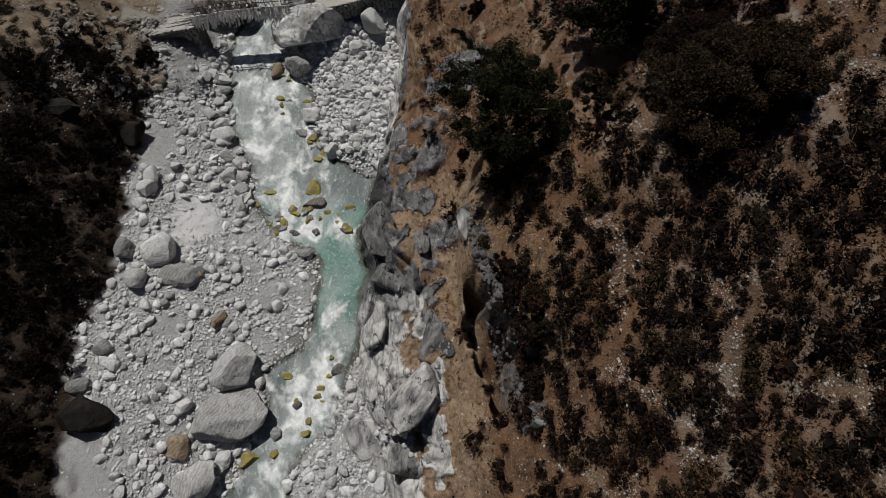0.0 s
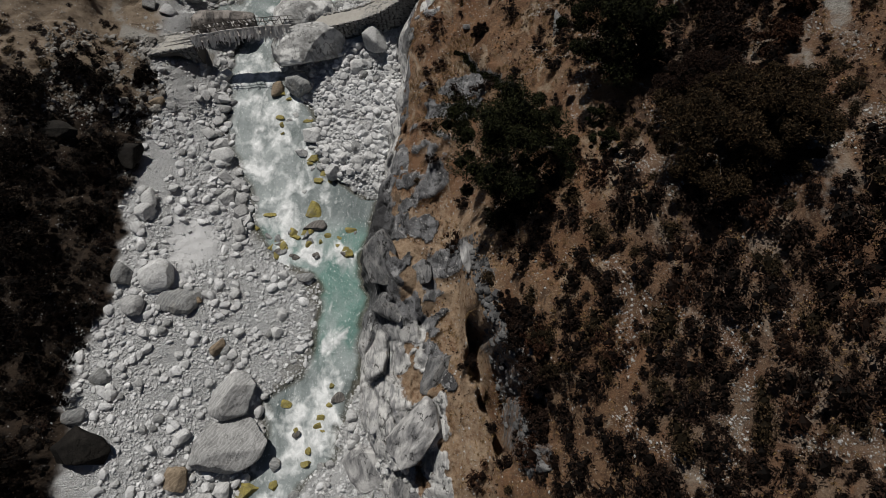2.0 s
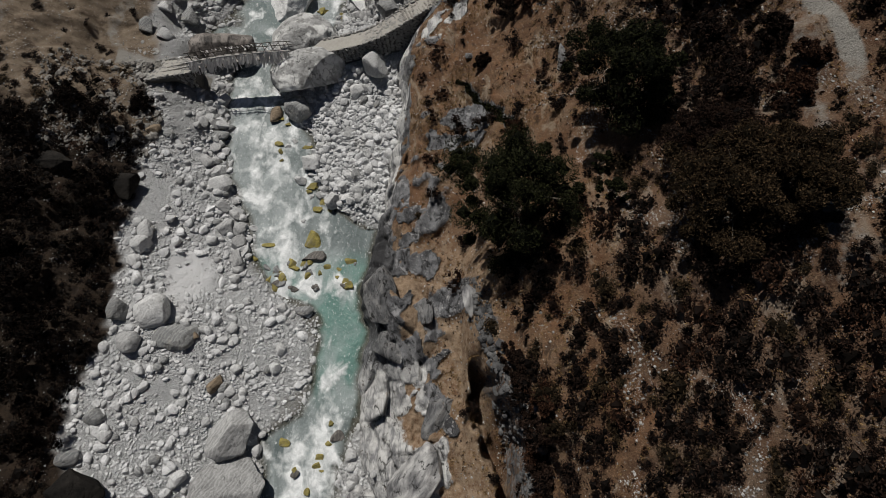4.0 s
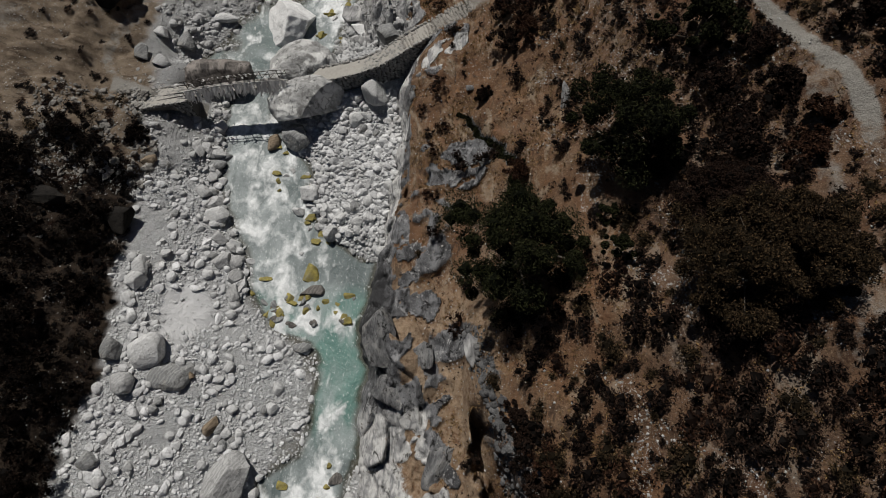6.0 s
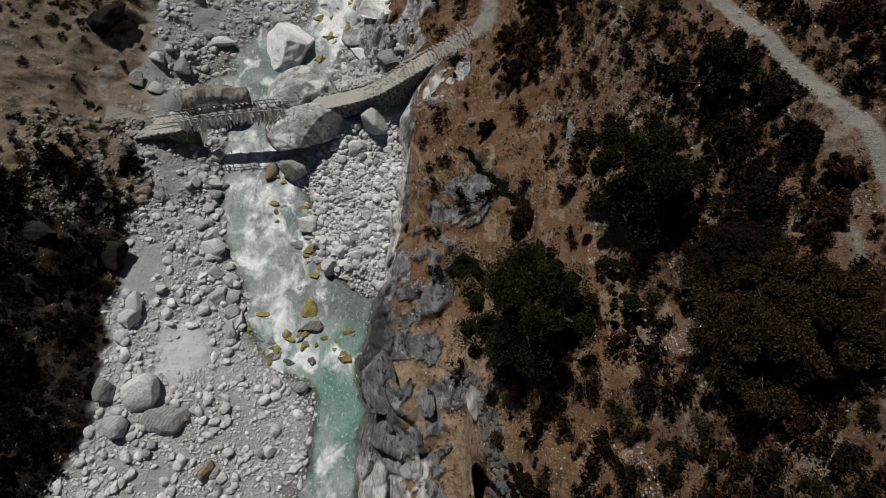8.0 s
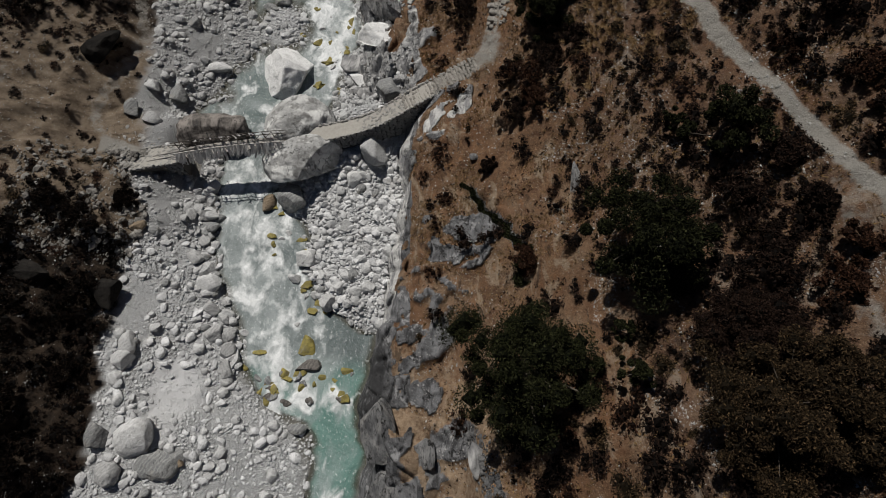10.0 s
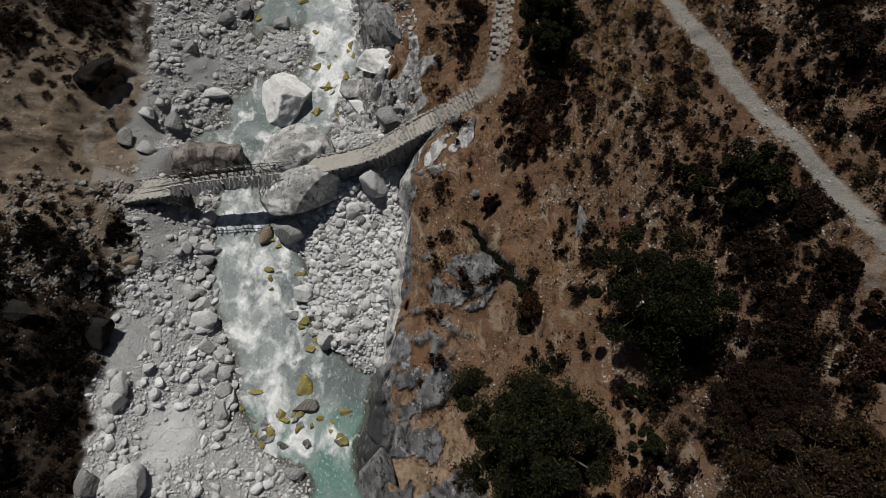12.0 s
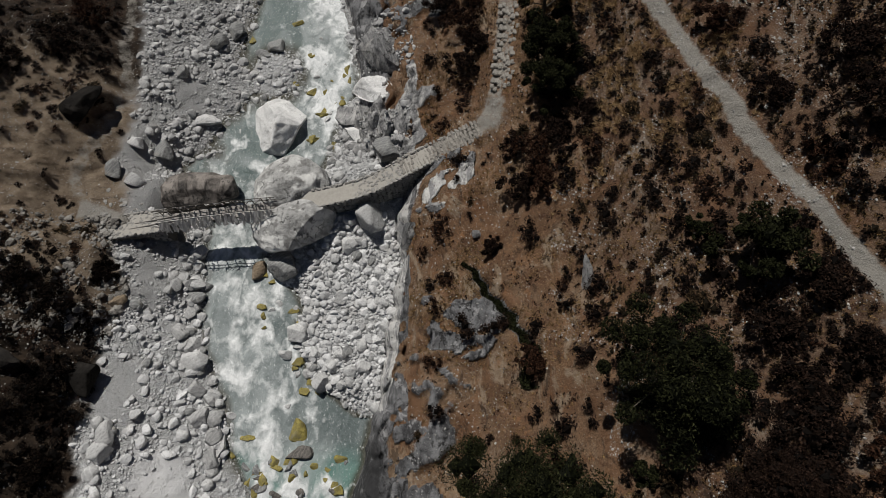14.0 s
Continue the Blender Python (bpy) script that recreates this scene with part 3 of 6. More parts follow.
SLABS = [(1.7, 27.6, 2.5, 1.35, 0), (0.7, 25.9, 2.1, 0.85, 0), (-0.7, 23.8, 1.7, 0.6, -35), (-0.4, 20.0, 0.9, 0.6, 0), (-1.6, 29.2, 1.0, 0.5, 10),
         (-3.0, 19.6, 1.2, 0.9, 0), (-3.4, 17.4, 1.4, 1.1, 20), (-2.0, 15.4, 1.4, 1.0, -20), (-2.6, 8.5, 1.4, 1.1, 10), (-0.8, 8.0, 1.0, 0.5, 40), (-1.1, 5.2, 1.0, 1.5, 0), (0.2, 3.4, 0.5, 1.0, 30), (1.6, 25.0, 0.8, 0.4, 15), (-1.5, 38.4, 1.3, 2.5, -32), (0.5, 39.0, 0.65, 2.3, -34)]


def slabs(x, y):
    """Flat rock that lies bare in the soil."""
    ragged, most = (fbm(x, y, 1.3, 63, 5) - 0.5) * 2.4, 0.0
    for cx, cy, rx, ry, turn in SLABS:
        c, s = math.cos(math.radians(turn)), math.sin(math.radians(turn))
        u, v = ((x - cx) * c + (y - cy) * s) / rx, ((y - cy) * c - (x - cx) * s) / ry
        most = np.maximum(most, smooth((1.0 - np.hypot(u, v) + ragged) * 5))
    return most


def slot(y):
    """Middle of the narrow black slot in the soil higher up the valley."""
    return np.interp(y, [25.2, 27.1, 29.5, 31.9], [5.1, 4.2, 2.55, 1.0]) + 0.13 * np.sin(y * 5.1) + 0.1 * np.sin(y * 2.3)


def silt_bed(x, y):
    """Where fine pale silt covers the stones of the bar."""
    bed = np.maximum(np.exp(-((x + 22.6 + 0.1 * (y - 16)) / 2.1) ** 2 - ((y - 16.0) / 4.0) ** 2), 0.0)
    return smooth((bed + 2.0 * (fbm(x, y, 3.2, 83, 4) - 0.5) - 0.42) * 2)


def to_line(x, y, line):
    """Metres to a bent line in plan."""
    best = np.full(np.shape(x), 99.0)
    for (ax, ay), (bx, by) in zip(line, line[1:]):
        dx, dy = bx - ax, by - ay
        s = np.clip(((x - ax) * dx + (y - ay) * dy) / (dx * dx + dy * dy), 0, 1)
        best = np.minimum(best, np.hypot(x - ax - s * dx, y - ay - s * dy))
    return best


def zones(x, y):
    """Height of the ground, and how much it is gravel and bare rock there."""
    x, y = np.broadcast_arrays(np.asarray(x, float), np.asarray(y, float))
    wob = (fbm(x, y, 2.4, 3, 3) - 0.5) * 1.5
    zw = water_level(y)
    left, right = WATER_LEFT(y) + wob, WATER_RIGHT(y) + wob * 0.8
    foot, soil, bank = CLIFF_FOOT(y) + wob * 0.35 + (fbm(x * 0.2, y, 1.9, 5, 4) - 0.5) * 1.5, SOIL_EDGE(y) + wob * 0.9, LEFT_BANK(y) + wob * 1.6 + (fbm(x, y, 1.1, 6, 3) - 0.5) * 2.4
    right = np.minimum(right, foot)
    right = np.where((y > 4) & (y < 20.5), foot + 0.25, right)
    # river bed and the gravel on both sides of it
    inside = np.minimum(x - left, right - x)
    bed = zw + 0.12 - 0.75 * smooth((inside + 0.5) / 2.2)
    bed = bed + 1.15 * np.exp(-((x + 18.8) / 3.4) ** 2 - ((y - 54.8) / 3.9) ** 2) + (0.5 + 0.9 * (fbm(x, y, 2.2, 13, 3) - 0.5)) * np.exp(-((x + 23.5) / 2.2) ** 2 - ((y - 44.5) / 2.4) ** 2) + 0.75 * np.exp(-((x + 22.5) / 1.3) ** 2 - ((y - 51.5) / 2.6) ** 2)
    rise_left = smooth((left - x) / np.maximum(left - bank, 0.5))
    bar_left = zw + 0.12 + 2.3 * rise_left ** 0.85 + 0.25 * (fbm(x, y, 3.5, 8, 3) - 0.5)
    bar_right = zw + 0.12 + 0.75 * smooth((x - right) / 3.5) + 0.2 * (fbm(x, y, 2.5, 9, 3) - 0.5) + 1.0 * smooth((y - 34.5) / 4) * smooth((46 - y) / 4) * smooth((x - right) / 5)
    z = np.where(x < left, bar_left, np.where(x > right, bar_right, bed))
    # left hillside with low terraces
    up = np.maximum(bank - x, 0)
    terrace = 0.5 * (fbm(x * 0.4, y, 5.0, 21, 3) - 0.5) * smooth(up / 2)
    z = z + np.where(up > 0, 0.46 * np.minimum(up, 5) + 0.33 * np.clip(up - 5, 0, 12) + 0.55 * np.maximum(up - 17, 0) + terrace * 2.2, 0)
    # the levelled landing of the bridge
    level = smooth((-25.9 - x) / 1.6) * smooth((x + 37) / 3) * smooth((y - 35.7) / 0.7) * smooth((42.5 - y) / 3.5)
    z = z + (3.15 + 0.12 * (fbm(x, y, 2.0, 25, 3) - 0.5) + 0.1 * np.maximum(-31 - x, 0) - z) * level
    # cliff of the right bank
    edge = slope_height(soil, y)
    t = np.clip((x - foot) / np.maximum(soil - foot, 0.6), 0, 1)
    base = zw + 0.3
    flank = smooth((y - 6) / 3) * smooth((24 - y) / 4)
    window = np.sin(np.pi * np.clip(t * 0.93 + 0.05, 0, 1)) ** 0.7 * (1 - 0.85 * np.exp(-((y - 41.3) / 3.0) ** 2))
    ledge = (fbm(x, y, 5.5, 31, 3) - 0.5) * 1.6 * window
    large, rim = blocks(x, y, 2.2, 5, 1.6)
    small, thin = blocks(x, y, 0.75, 7, 1.8)
    ledge = ledge + window * (1.1 * large - 0.3 * (1 - rim) + 0.22 * small - 0.08 * (1 - thin))
    joint = np.abs(fbm(x * 0.8 + y * 0.35, y * 0.8 - x * 0.35, 3.4, 35, 2) - 0.5)
    rise = (1 - flank) * t ** 0.55 + flank * (1 - (1 - np.clip(t / 0.6, 0, 1)) ** 2.4)
    cliff = base + (edge - base) * rise + ledge - 0.7 * np.exp(-(joint / 0.03) ** 2) * window + ((fbm(x, y, 0.8, 39, 3) - 0.5) * 0.3 + (fbm(x * 0.9 + y * 0.4, y * 0.5 - x * 0.3, 0.42, 40, 3) - 0.5) * 0.26) * window
    z = np.where(x > foot, np.where(x < soil, np.maximum(cliff, z - 0.2), 0), z)
    # a black crack behind the ledge
    gash = to_line(x, y, [(-4.3, 13.9), (-3.2, 12.9), (-2.5, 11.6), (-1.9, 10.2)]) + (fbm(x, y, 0.7, 53, 2) - 0.5) * 0.3
    cliff = cliff - 1.7 * np.exp(-(gash / 0.28) ** 4)
    # hillside on the right
    hill = slope_height(x, y) + (fbm(x, y, 4.0, 41, 4) - 0.5) * 1.1 + (fbm(x, y, 0.9, 44, 3) - 0.5) * 0.34
    # the dark cleft under the upper slope
    patchy = smooth((fbm(x, y, 3.6, 51, 4) - 0.61) * 9) * smooth((soil + 5.0 - x) / 2.0)
    patchy = patchy * np.maximum(smooth((y - 8) / 2), smooth((1.2 - x) / 0.8))
    hill = hill + patchy * (0.35 + 1.2 * (fbm(x, y, 1.7, 59, 3) - 0.5))
    along = smooth((y + 1.8) / 1.6) * smooth((8.6 - y) / 2.2)
    mid = np.interp(y, [-3, 0.1, 1.6, 3.8, 6.0, 8, 14], [4.2, 3.75, 3.65, 3.2, 2.35, 1.8, 1.8]) + (fbm(x * 0.3, y, 2.6, 47, 2) - 0.5) * 0.7 + (fbm(x, y, 0.8, 48, 3) - 0.5) * 0.7
    hill = hill - 5.4 * along * np.exp(-((x - mid) / (np.interp(y, [0, 1.6, 3.8, 6, 8], [0.5, 0.9, 1.25, 0.7, 0.3]) * (0.7 + 0.6 * fbm(x, y, 0.9, 49, 3)))) ** 6)
    wall = along * np.exp(-((x - mid - 1.2) / 0.9) ** 4)
    hill = hill + wall * (1.3 * small + 0.5 * (fbm(x, y, 0.7, 69, 3) - 0.5))
    # a narrow slanting crack higher up the valley
    flat = slabs(x, y)
    hill = hill + flat * (slope_height(x, y) + 0.08 + 0.14 * large + 0.14 * small - 0.15 * (1 - rim) - hill) * 0.9
    inside = smooth((y - 25.0) / 0.8) * smooth((32.0 - y) / 1.2)
    gap = np.exp(-((x - slot(y)) / np.interp(y, [25, 28, 32], [0.34, 0.36, 0.24])) ** 4)
    hill = hill - 0.5 * inside * gap + 0.35 * inside * np.exp(-((x - slot(y) - 0.7) / 0.4) ** 2)
    blend = smooth((x - soil) / 0.8)
    z = np.where(x >= soil, (np.maximum(cliff, 0) * (1 - blend) + hill * blend), z)
    gravel = np.where(x < foot, smooth((x - bank + 0.4) / 1.2) * (1 - level * smooth((-28.3 - x) / 1.5)), 0)
    patch = smooth((fbm(x, y, 3.6, 51, 4) - 0.62) * 9) * smooth((soil + 5.0 - x) / 2.0) * np.maximum(smooth((y - 8) / 2), smooth((1.2 - x) / 0.8))
    bare = smooth((fbm(x, y, 1.7, 57, 4) - np.where((y > 8) & (y < 24), 0.40, 0.46)) * 9)
    rock = np.where(x > foot, np.maximum.reduce([smooth((soil - x) / 0.6 + 0.4) * (1 - (1 - bare) * smooth(t * 2.6 - 0.9)), patch * 0.8, flat]), 0)
    rock = np.where(x > soil, np.maximum(rock, np.maximum.reduce([flat, smooth((inside * gap - 0.1) * 3), smooth(wall * 2.2 - 0.4) * 0.5])), rock)
    return z, gravel, rock


def land(x, y):
    return zones(x, y)[0]

# ---- ground and river ----
RIGHT_PATH = [(-60, 12.2), (18, 19.6), (21.6, 19.75), (23.9, 19.5), (24.85, 19.25), (25.95, 18.75), (27.6, 18.6), (29, 18.25), (30.9, 17.6), (32.2, 17.25), (34.1, 16.7), (36.4, 16.05), (38.4, 15.8), (40.6, 15.1), (43.7, 14.5), (46.7, 13.9), (60, 10.4), (75, 8.6)]
GULLY_PATH = [(10, 17.5), (14.4, 17.1), (17.7, 17.6), (21.5, 18.3), (25.3, 18.5)]
LEFT_PATH = [(36.5, -27.5), (37.4, -31.2), (38.2, -32.9), (40.5, -34), (43, -33.7), (45.5, -32.6), (50.6, -31.8), (56, -33.3), (63, -34.3), (80, -36)]


def trodden(x, y):
    """How much the ground is worn by feet."""
    def near(path, half, low, high):
        mid = np.interp(y, [p[0] for p in path], [p[1] for p in path])
        return smooth((half - np.abs(x - mid)) / 0.3 + 0.5) * (y > low) * (y < high)
    a = near(RIGHT_PATH, 0.38, 18.5, 75) * smooth((y - 18.5) / 3.5)
    b = near(LEFT_PATH, 0.55, 37.4, 80) * 0.5
    e2 = np.exp(-((x - 3.3) / 1.2) ** 2 - ((y - 44) / 1.6) ** 2) * 0.8
    c = near(GULLY_PATH, 0.55, 10, 25.3) * 0.38
    d = smooth((1.3 - np.abs(y - np.interp(x, [-32.5, -29, -25], [37.6, 36.4, 36.4]))) / 0.8) * (x < -24.6) * (x > -33)
    e = smooth((0.9 - np.abs(x - np.interp(y, [43, 45, 48, 54, 64], [2.4, 3.3, 4.0, 4.6, 5.4]))) / 0.5) * (y > 43) * (y < 64) * 0.6
    stair = smooth((1.0 - to_line(x, y, [(-4.2, 41.0), (-1.0, 42.1), (2.4, 43.5), (3.6, 45.0)])) / 0.5) * 0.75
    yard = smooth((fbm(x, y, 6, 77, 3) - 0.42) * 6) * (x < LEFT_BANK(y)) * smooth((y - 35.5) / 2) * smooth((46 - y) / 3) * 0.6
    return np.maximum.reduce([a, b, c, d, e, e2, stair, yard])


def pale_rock(x, y):
    """Where the bare rock is light: the slabs down the river and a strip along the foot of the bank."""
    strip = smooth((1.5 - (x - CLIFF_FOOT(y))) / 0.6) * smooth((y - 20) / 2) * smooth((42 - y) / 3)
    return np.maximum.reduce([0.6 * smooth((9.5 - y) / 2.5) * smooth((SOIL_EDGE(y) + 0.6 - x) / 0.6), strip, smooth((y - 36) / 1.5) * smooth((41 - y) / 1.5) * (x > -3), (0.5 - 0.45 * smooth((y - 51) / 4)) * smooth((y - 41) / 2), 0.06 * slabs(x, y)])


def grid_faces(nx, ny):
    i = np.arange((nx - 1) * (ny - 1))
    a = (i // (nx - 1)) * nx + i % (nx - 1)
    return np.stack([a, a + 1, a + nx + 1, a + nx], 1)


def give(me, name, values):
    me.attributes.new(name, "FLOAT", "POINT").data.foreach_set("value", np.asarray(values, np.float32).ravel())


def build_ground():
    gx = np.concatenate([np.geomspace(900, 47, 26) * -1, np.arange(-46, -30, 0.3), np.arange(-30, -8.2, 0.185), np.arange(-8.2, 5.6, 0.1), np.arange(5.6, 25, 0.2), np.geomspace(25.2, 900, 26)])
    gy = np.concatenate([np.geomspace(700, 13, 24) * -1, np.arange(-12, -4, 0.2), np.arange(-4, 42, 0.16), np.arange(42, 68, 0.2), np.geomspace(68.2, 1200, 26)])
    x, y = np.meshgrid(gx, gy)
    z, gravel, rock = zones(x, y)
    me = mesh_from("ground", np.stack([x, y, z], -1).reshape(-1, 3), grid_faces(len(gx), len(gy)), GROUND)
    give(me, "gravel", gravel)
    give(me, "rock", rock)
    give(me, "path", trodden(x, y))
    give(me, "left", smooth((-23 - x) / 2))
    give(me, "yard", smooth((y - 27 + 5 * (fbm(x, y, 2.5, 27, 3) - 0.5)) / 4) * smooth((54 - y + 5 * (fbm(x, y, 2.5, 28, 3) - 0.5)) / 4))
    give(me, "pale", pale_rock(x, y))
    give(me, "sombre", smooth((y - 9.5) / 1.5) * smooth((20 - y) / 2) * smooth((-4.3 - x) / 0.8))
    give(me, "silt", silt_bed(x, y))
    give(me, "dusty", smooth((20 - y) / 6) * smooth((3.6 - x) / 1.2) * (x > -12))
    give(me, "rusty", smooth((x - 7.5) / 4))
    give(me, "rubble", smooth((y - 27) / 6) * smooth((-20.5 - x) / 2.5))
    give(me, "wet", smooth(1 - (z - water_level(y) - 0.02) / 0.16))
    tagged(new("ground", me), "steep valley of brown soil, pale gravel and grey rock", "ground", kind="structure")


def awash_stones():
    """Places and sizes of the stones that break the rapids."""
    rnd = np.random.RandomState(23)
    out = []
    for count, x0, x1, y0, y1 in ((30, -17.5, -8.2, 14.6, 17.4), (14, -13.6, -9.2, 21.0, 26.5), (9, -13.5, -8.8, -3.5, 3.2), (8, -17.0, -13.2, 27.0, 33.5), (16, -17.5, -11.0, 48.0, 60.0)):
        for _ in range(count):
            x, y = rnd.uniform(x0, x1), rnd.uniform(y0, y1)
            if WATER_LEFT(y) + 0.4 < x < WATER_RIGHT(y) - 0.2:
                out.append((x, y, (0.5 if y < 18 else 0.35) + 0.5 * rnd.rand() ** 1.5))
    return out


AWASH = awash_stones()


def build_water():
    gx, gy = np.arange(-29, -4, 0.14), np.arange(-30, 90, 0.14)
    x, y = np.meshgrid(gx, gy)
    bed = land(x, y)
    level = water_level(y)
    rapid = np.interp(y, [-20, -6, 1, 4, 9, 13, 16.5, 17.5, 24, 33, 35.5, 38, 44, 47, 50, 53, 62, 90],
                      [0.85, 0.85, 0.85, 0.72, 0.45, 0.25, 0.34, 0.7, 0.84, 0.88, 0.8, 0.5, 0.3, 0.75, 1.0, 1.08, 1.05, 1.0])
    mid = np.interp(y, [-8, 0, 5, 10, 14, 18, 22, 28, 34, 42, 46, 50, 56, 66], [-13.5, -11.5, -9.5, -9, -9.5, -14.5, -17.5, -19, -20, -18.5, -13, -12.4, -12.8, -14.5])
    wide = np.interp(y, [-8, 0, 5, 12, 17, 18.5, 24, 34, 44, 50, 66], [2.5, 2.3, 2.0, 2.5, 3.0, 5.0, 4.2, 3.4, 2.4, 2.9, 3.0])
    main = np.exp(-((x - mid) / wide) ** 2)
    rest = 0.32 - 0.16 * smooth((y - 38) / 5)
    foam = rapid * (rest + (1 - rest) * main)
    foam += 0.30 * np.exp(-((y - 14.6 - 0.15 * (x + 10)) / 1.1) ** 2) * (x < -8)
    # extra foam upstream stands for milky water and sun glitter on the shallows
    foam += 0.5 * np.exp(-((x + 23.0) / 4.5) ** 2 - ((y - 44.0) / 3.0) ** 2) + 0.42 * np.exp(-((x + 20.0) / 4.0) ** 2 - ((y - 51.0) / 3.0) ** 2)
    for sx, sy, r in AWASH:
        foam += 0.34 * np.exp(-((x - sx) / (r * 0.8)) ** 2 - ((y - sy + 0.7 * r) / (r * 1.3)) ** 2)
    lumps = (fbm(x, y * 0.6, 1.6, 61, 4) - 0.5) * (0.12 + 0.3 * np.clip(foam, 0, 1)) + (fbm(x, y, 0.5, 66, 2) - 0.5) * 0.04
    depth = level - bed
    z = level + lumps * smooth(depth / 0.3)
    f = grid_faces(len(gx), len(gy))
    wet = (depth > -0.12).ravel()
    f = f[wet[f].any(axis=1)]
    used = np.unique(f)
    order = np.full(x.size, -1)
    order[used] = np.arange(len(used))
    me = mesh_from("water", np.stack([x, y, z], -1).reshape(-1, 3)[used], order[f], WATER)
    give(me, "foam", foam.ravel()[used])
    give(me, "pool", (smooth((y - 3) / 6) * smooth((19 - y) / 3) + 0.12 * smooth((y - 40) / 3) * smooth((-14.5 - x) / 2)).ravel()[used])
    give(me, "shallow", (1 - smooth((depth - 0.05) / 0.45)).ravel()[used])
    tagged(new("river_water", me), "rushing turquoise glacier water with white foam", "water", kind="structure")


build_ground()
build_water()

# ---- boulders ----
def boulder(name, x, y, w, d, turn, material, label, tall=0.7, seed=0, sink=0.28, cuts=8, level=5, category="boulder", lift=0.0, tip=0.0, deep=0.45, boxy=1.0):
    v, f = rock_shape(4 if w < 3.0 else level, seed, cuts, 0.22, 0.06, deep)
    v = np.sign(v) * np.abs(v) ** boxy
    h = tall * min(w, d)
    ob = new(name, mesh_from(name, v * (w / 2, d / 2, h / 2), f, material))
    ground = float(land(x, y))
    ob.matrix_world = pose(x, y, ground + h * (0.5 - sink) + lift, tip, tip * 0.6, turn)
    return tagged(ob, label, category, "boulders of the river bed" if category == "boulder" else "rock outcrops of the gorge")


STREAKED = [(-17.0, 2.7, 4.0, 3.7, 20), (-16.7, -1.0, 6.0, 4.1, 20), (-18.8, -5.6, 3.8, 3.0, 35)]
PALE = [(-20.4, -0.4, 1.5, 1.3, 0),
        (-17.0, -4.3, 1.3, 1.7, 0), (-26.5, 18.0, 1.8, 1.8, 0), (-18.4, 18.2, 2.0, 1.3, 80), (-24.8, 48.6, 3.0, 1.6, 0),
        (-21.7, 47.9, 1.1, 2.5, 0), (-30.0, 45.0, 1.9, 1.6, 0), (-29.1, 40.8, 2.2, 1.7, 0), (-9.1, 35.3, 1.6, 2.1, 0),
        (-21.5, 24.8, 2.9, 2.0, -10), (-26.4, 19.0, 1.6, 2.6, 0), (-9.6, 30.4, 1.2, 1.5, 0)]
RAPIDS_EDGE = [(-13.5, 27.2, 2.0), (-11.6, 25.6, 1.3), (-14.2, 25.5, 1.1), (-10.0, 24.5, 1.4), (-10.8, 23.3, 1.7), (-8.2, 24.0, 1.2),
               (-7.2, 24.4, 1.2), (-12.3, 24.0, 1.0), (-9.3, 25.4, 1.1), (-9.0, 23.1, 0.9), (-12.3, 26.3, 1.0), (-8.0, 22.4, 0.7)]
GREY = [(-22.7, 30.4, 2.1, 1.3, 10),
        (-12.4, 12.8, 1.8, 1.1, 0), (-28.0, 44.7, 2.0, 2.2, 0), (-27.8, 54.0, 1.6, 1.9, 0), (-25.2, 58.6, 2.0, 2.0, 0), (-23.8, 60.4, 2.0, 2.5, 0),
        (-19.2, 58.6, 2.5, 1.9, 0), (-5.6, 43.6, 3.9, 3.1, -20), (-20.4, 57.5, 1.9, 1.5, 0), (-31.0, 41.7, 1.6, 2.2, 20), (-27.1, 4.0, 1.9, 1.6, 0),
        (-28.1, 1.3, 1.7, 1.6, 0), (-26.9, 12.3, 1.9, 2.1, 0)]
DARK = [(-26.8, -1.2, 4.3, 3.5, 0), (-34.4, 47.6, 4.9, 4.1, 0), (-28.8, 23.5, 2.8, 3.3, 0)]
BROWN = [(-20.4, -3.4, 1.8, 2.0, 0), (-18.8, 6.5, 1.2, 1.6, 0), (-27.9, 29.6, 1.6, 1.2, 0), (-20.9, 10.3, 1.4, 0.9, 0)]
YELLOW = [(-15.4, -4.2, 2.2, 1.4, 10), (-13.2, -3.9, 1.2, 1.0, 0), (-10.0, 0.9, 1.1, 1.0, 0), (-12.9, 2.1, 1.4, 0.9, 0), (-12.4, 19.7, 2.2, 2.4, 20),
          (-16.4, 18.9, 1.9, 0.8, 10), (-10.9, 16.7, 1.3, 0.9, 0), (-8.7, 17.3, 1.6, 0.9, 0), (-13.9, 16.7, 1.4, 0.8, 0), (-15.3, 16.2, 1.5, 0.7, 0),
          (-9.3, 3.5, 0.7, 0.7, 0), (-10.9, -2.3, 1.3, 0.9, 0), (-14.1, 47.0, 0.9, 1.6, 0), (-16.6, 53.6, 1.7, 0.9, 0), (-13.4, 49.9, 1.8, 0.8, 0)]
YELLOW_UPSTREAM = [(-11.2, 55.5, 0.9, 1.9, 0), (-16.7, 29.7, 1.6, 0.8, 0), (-17.3, 32.8, 1.7, 1.4, 20), (-12.9, 24.9, 1.8, 1.0, 0), (-11.7, 23.2, 1.2, 1.1, 0),
                   (-12.3, 22.4, 1.4, 1.0, 0), (-14.0, 29.3, 1.5, 0.8, 0), (-17.6, 17.6, 1.0, 0.8, 0)]
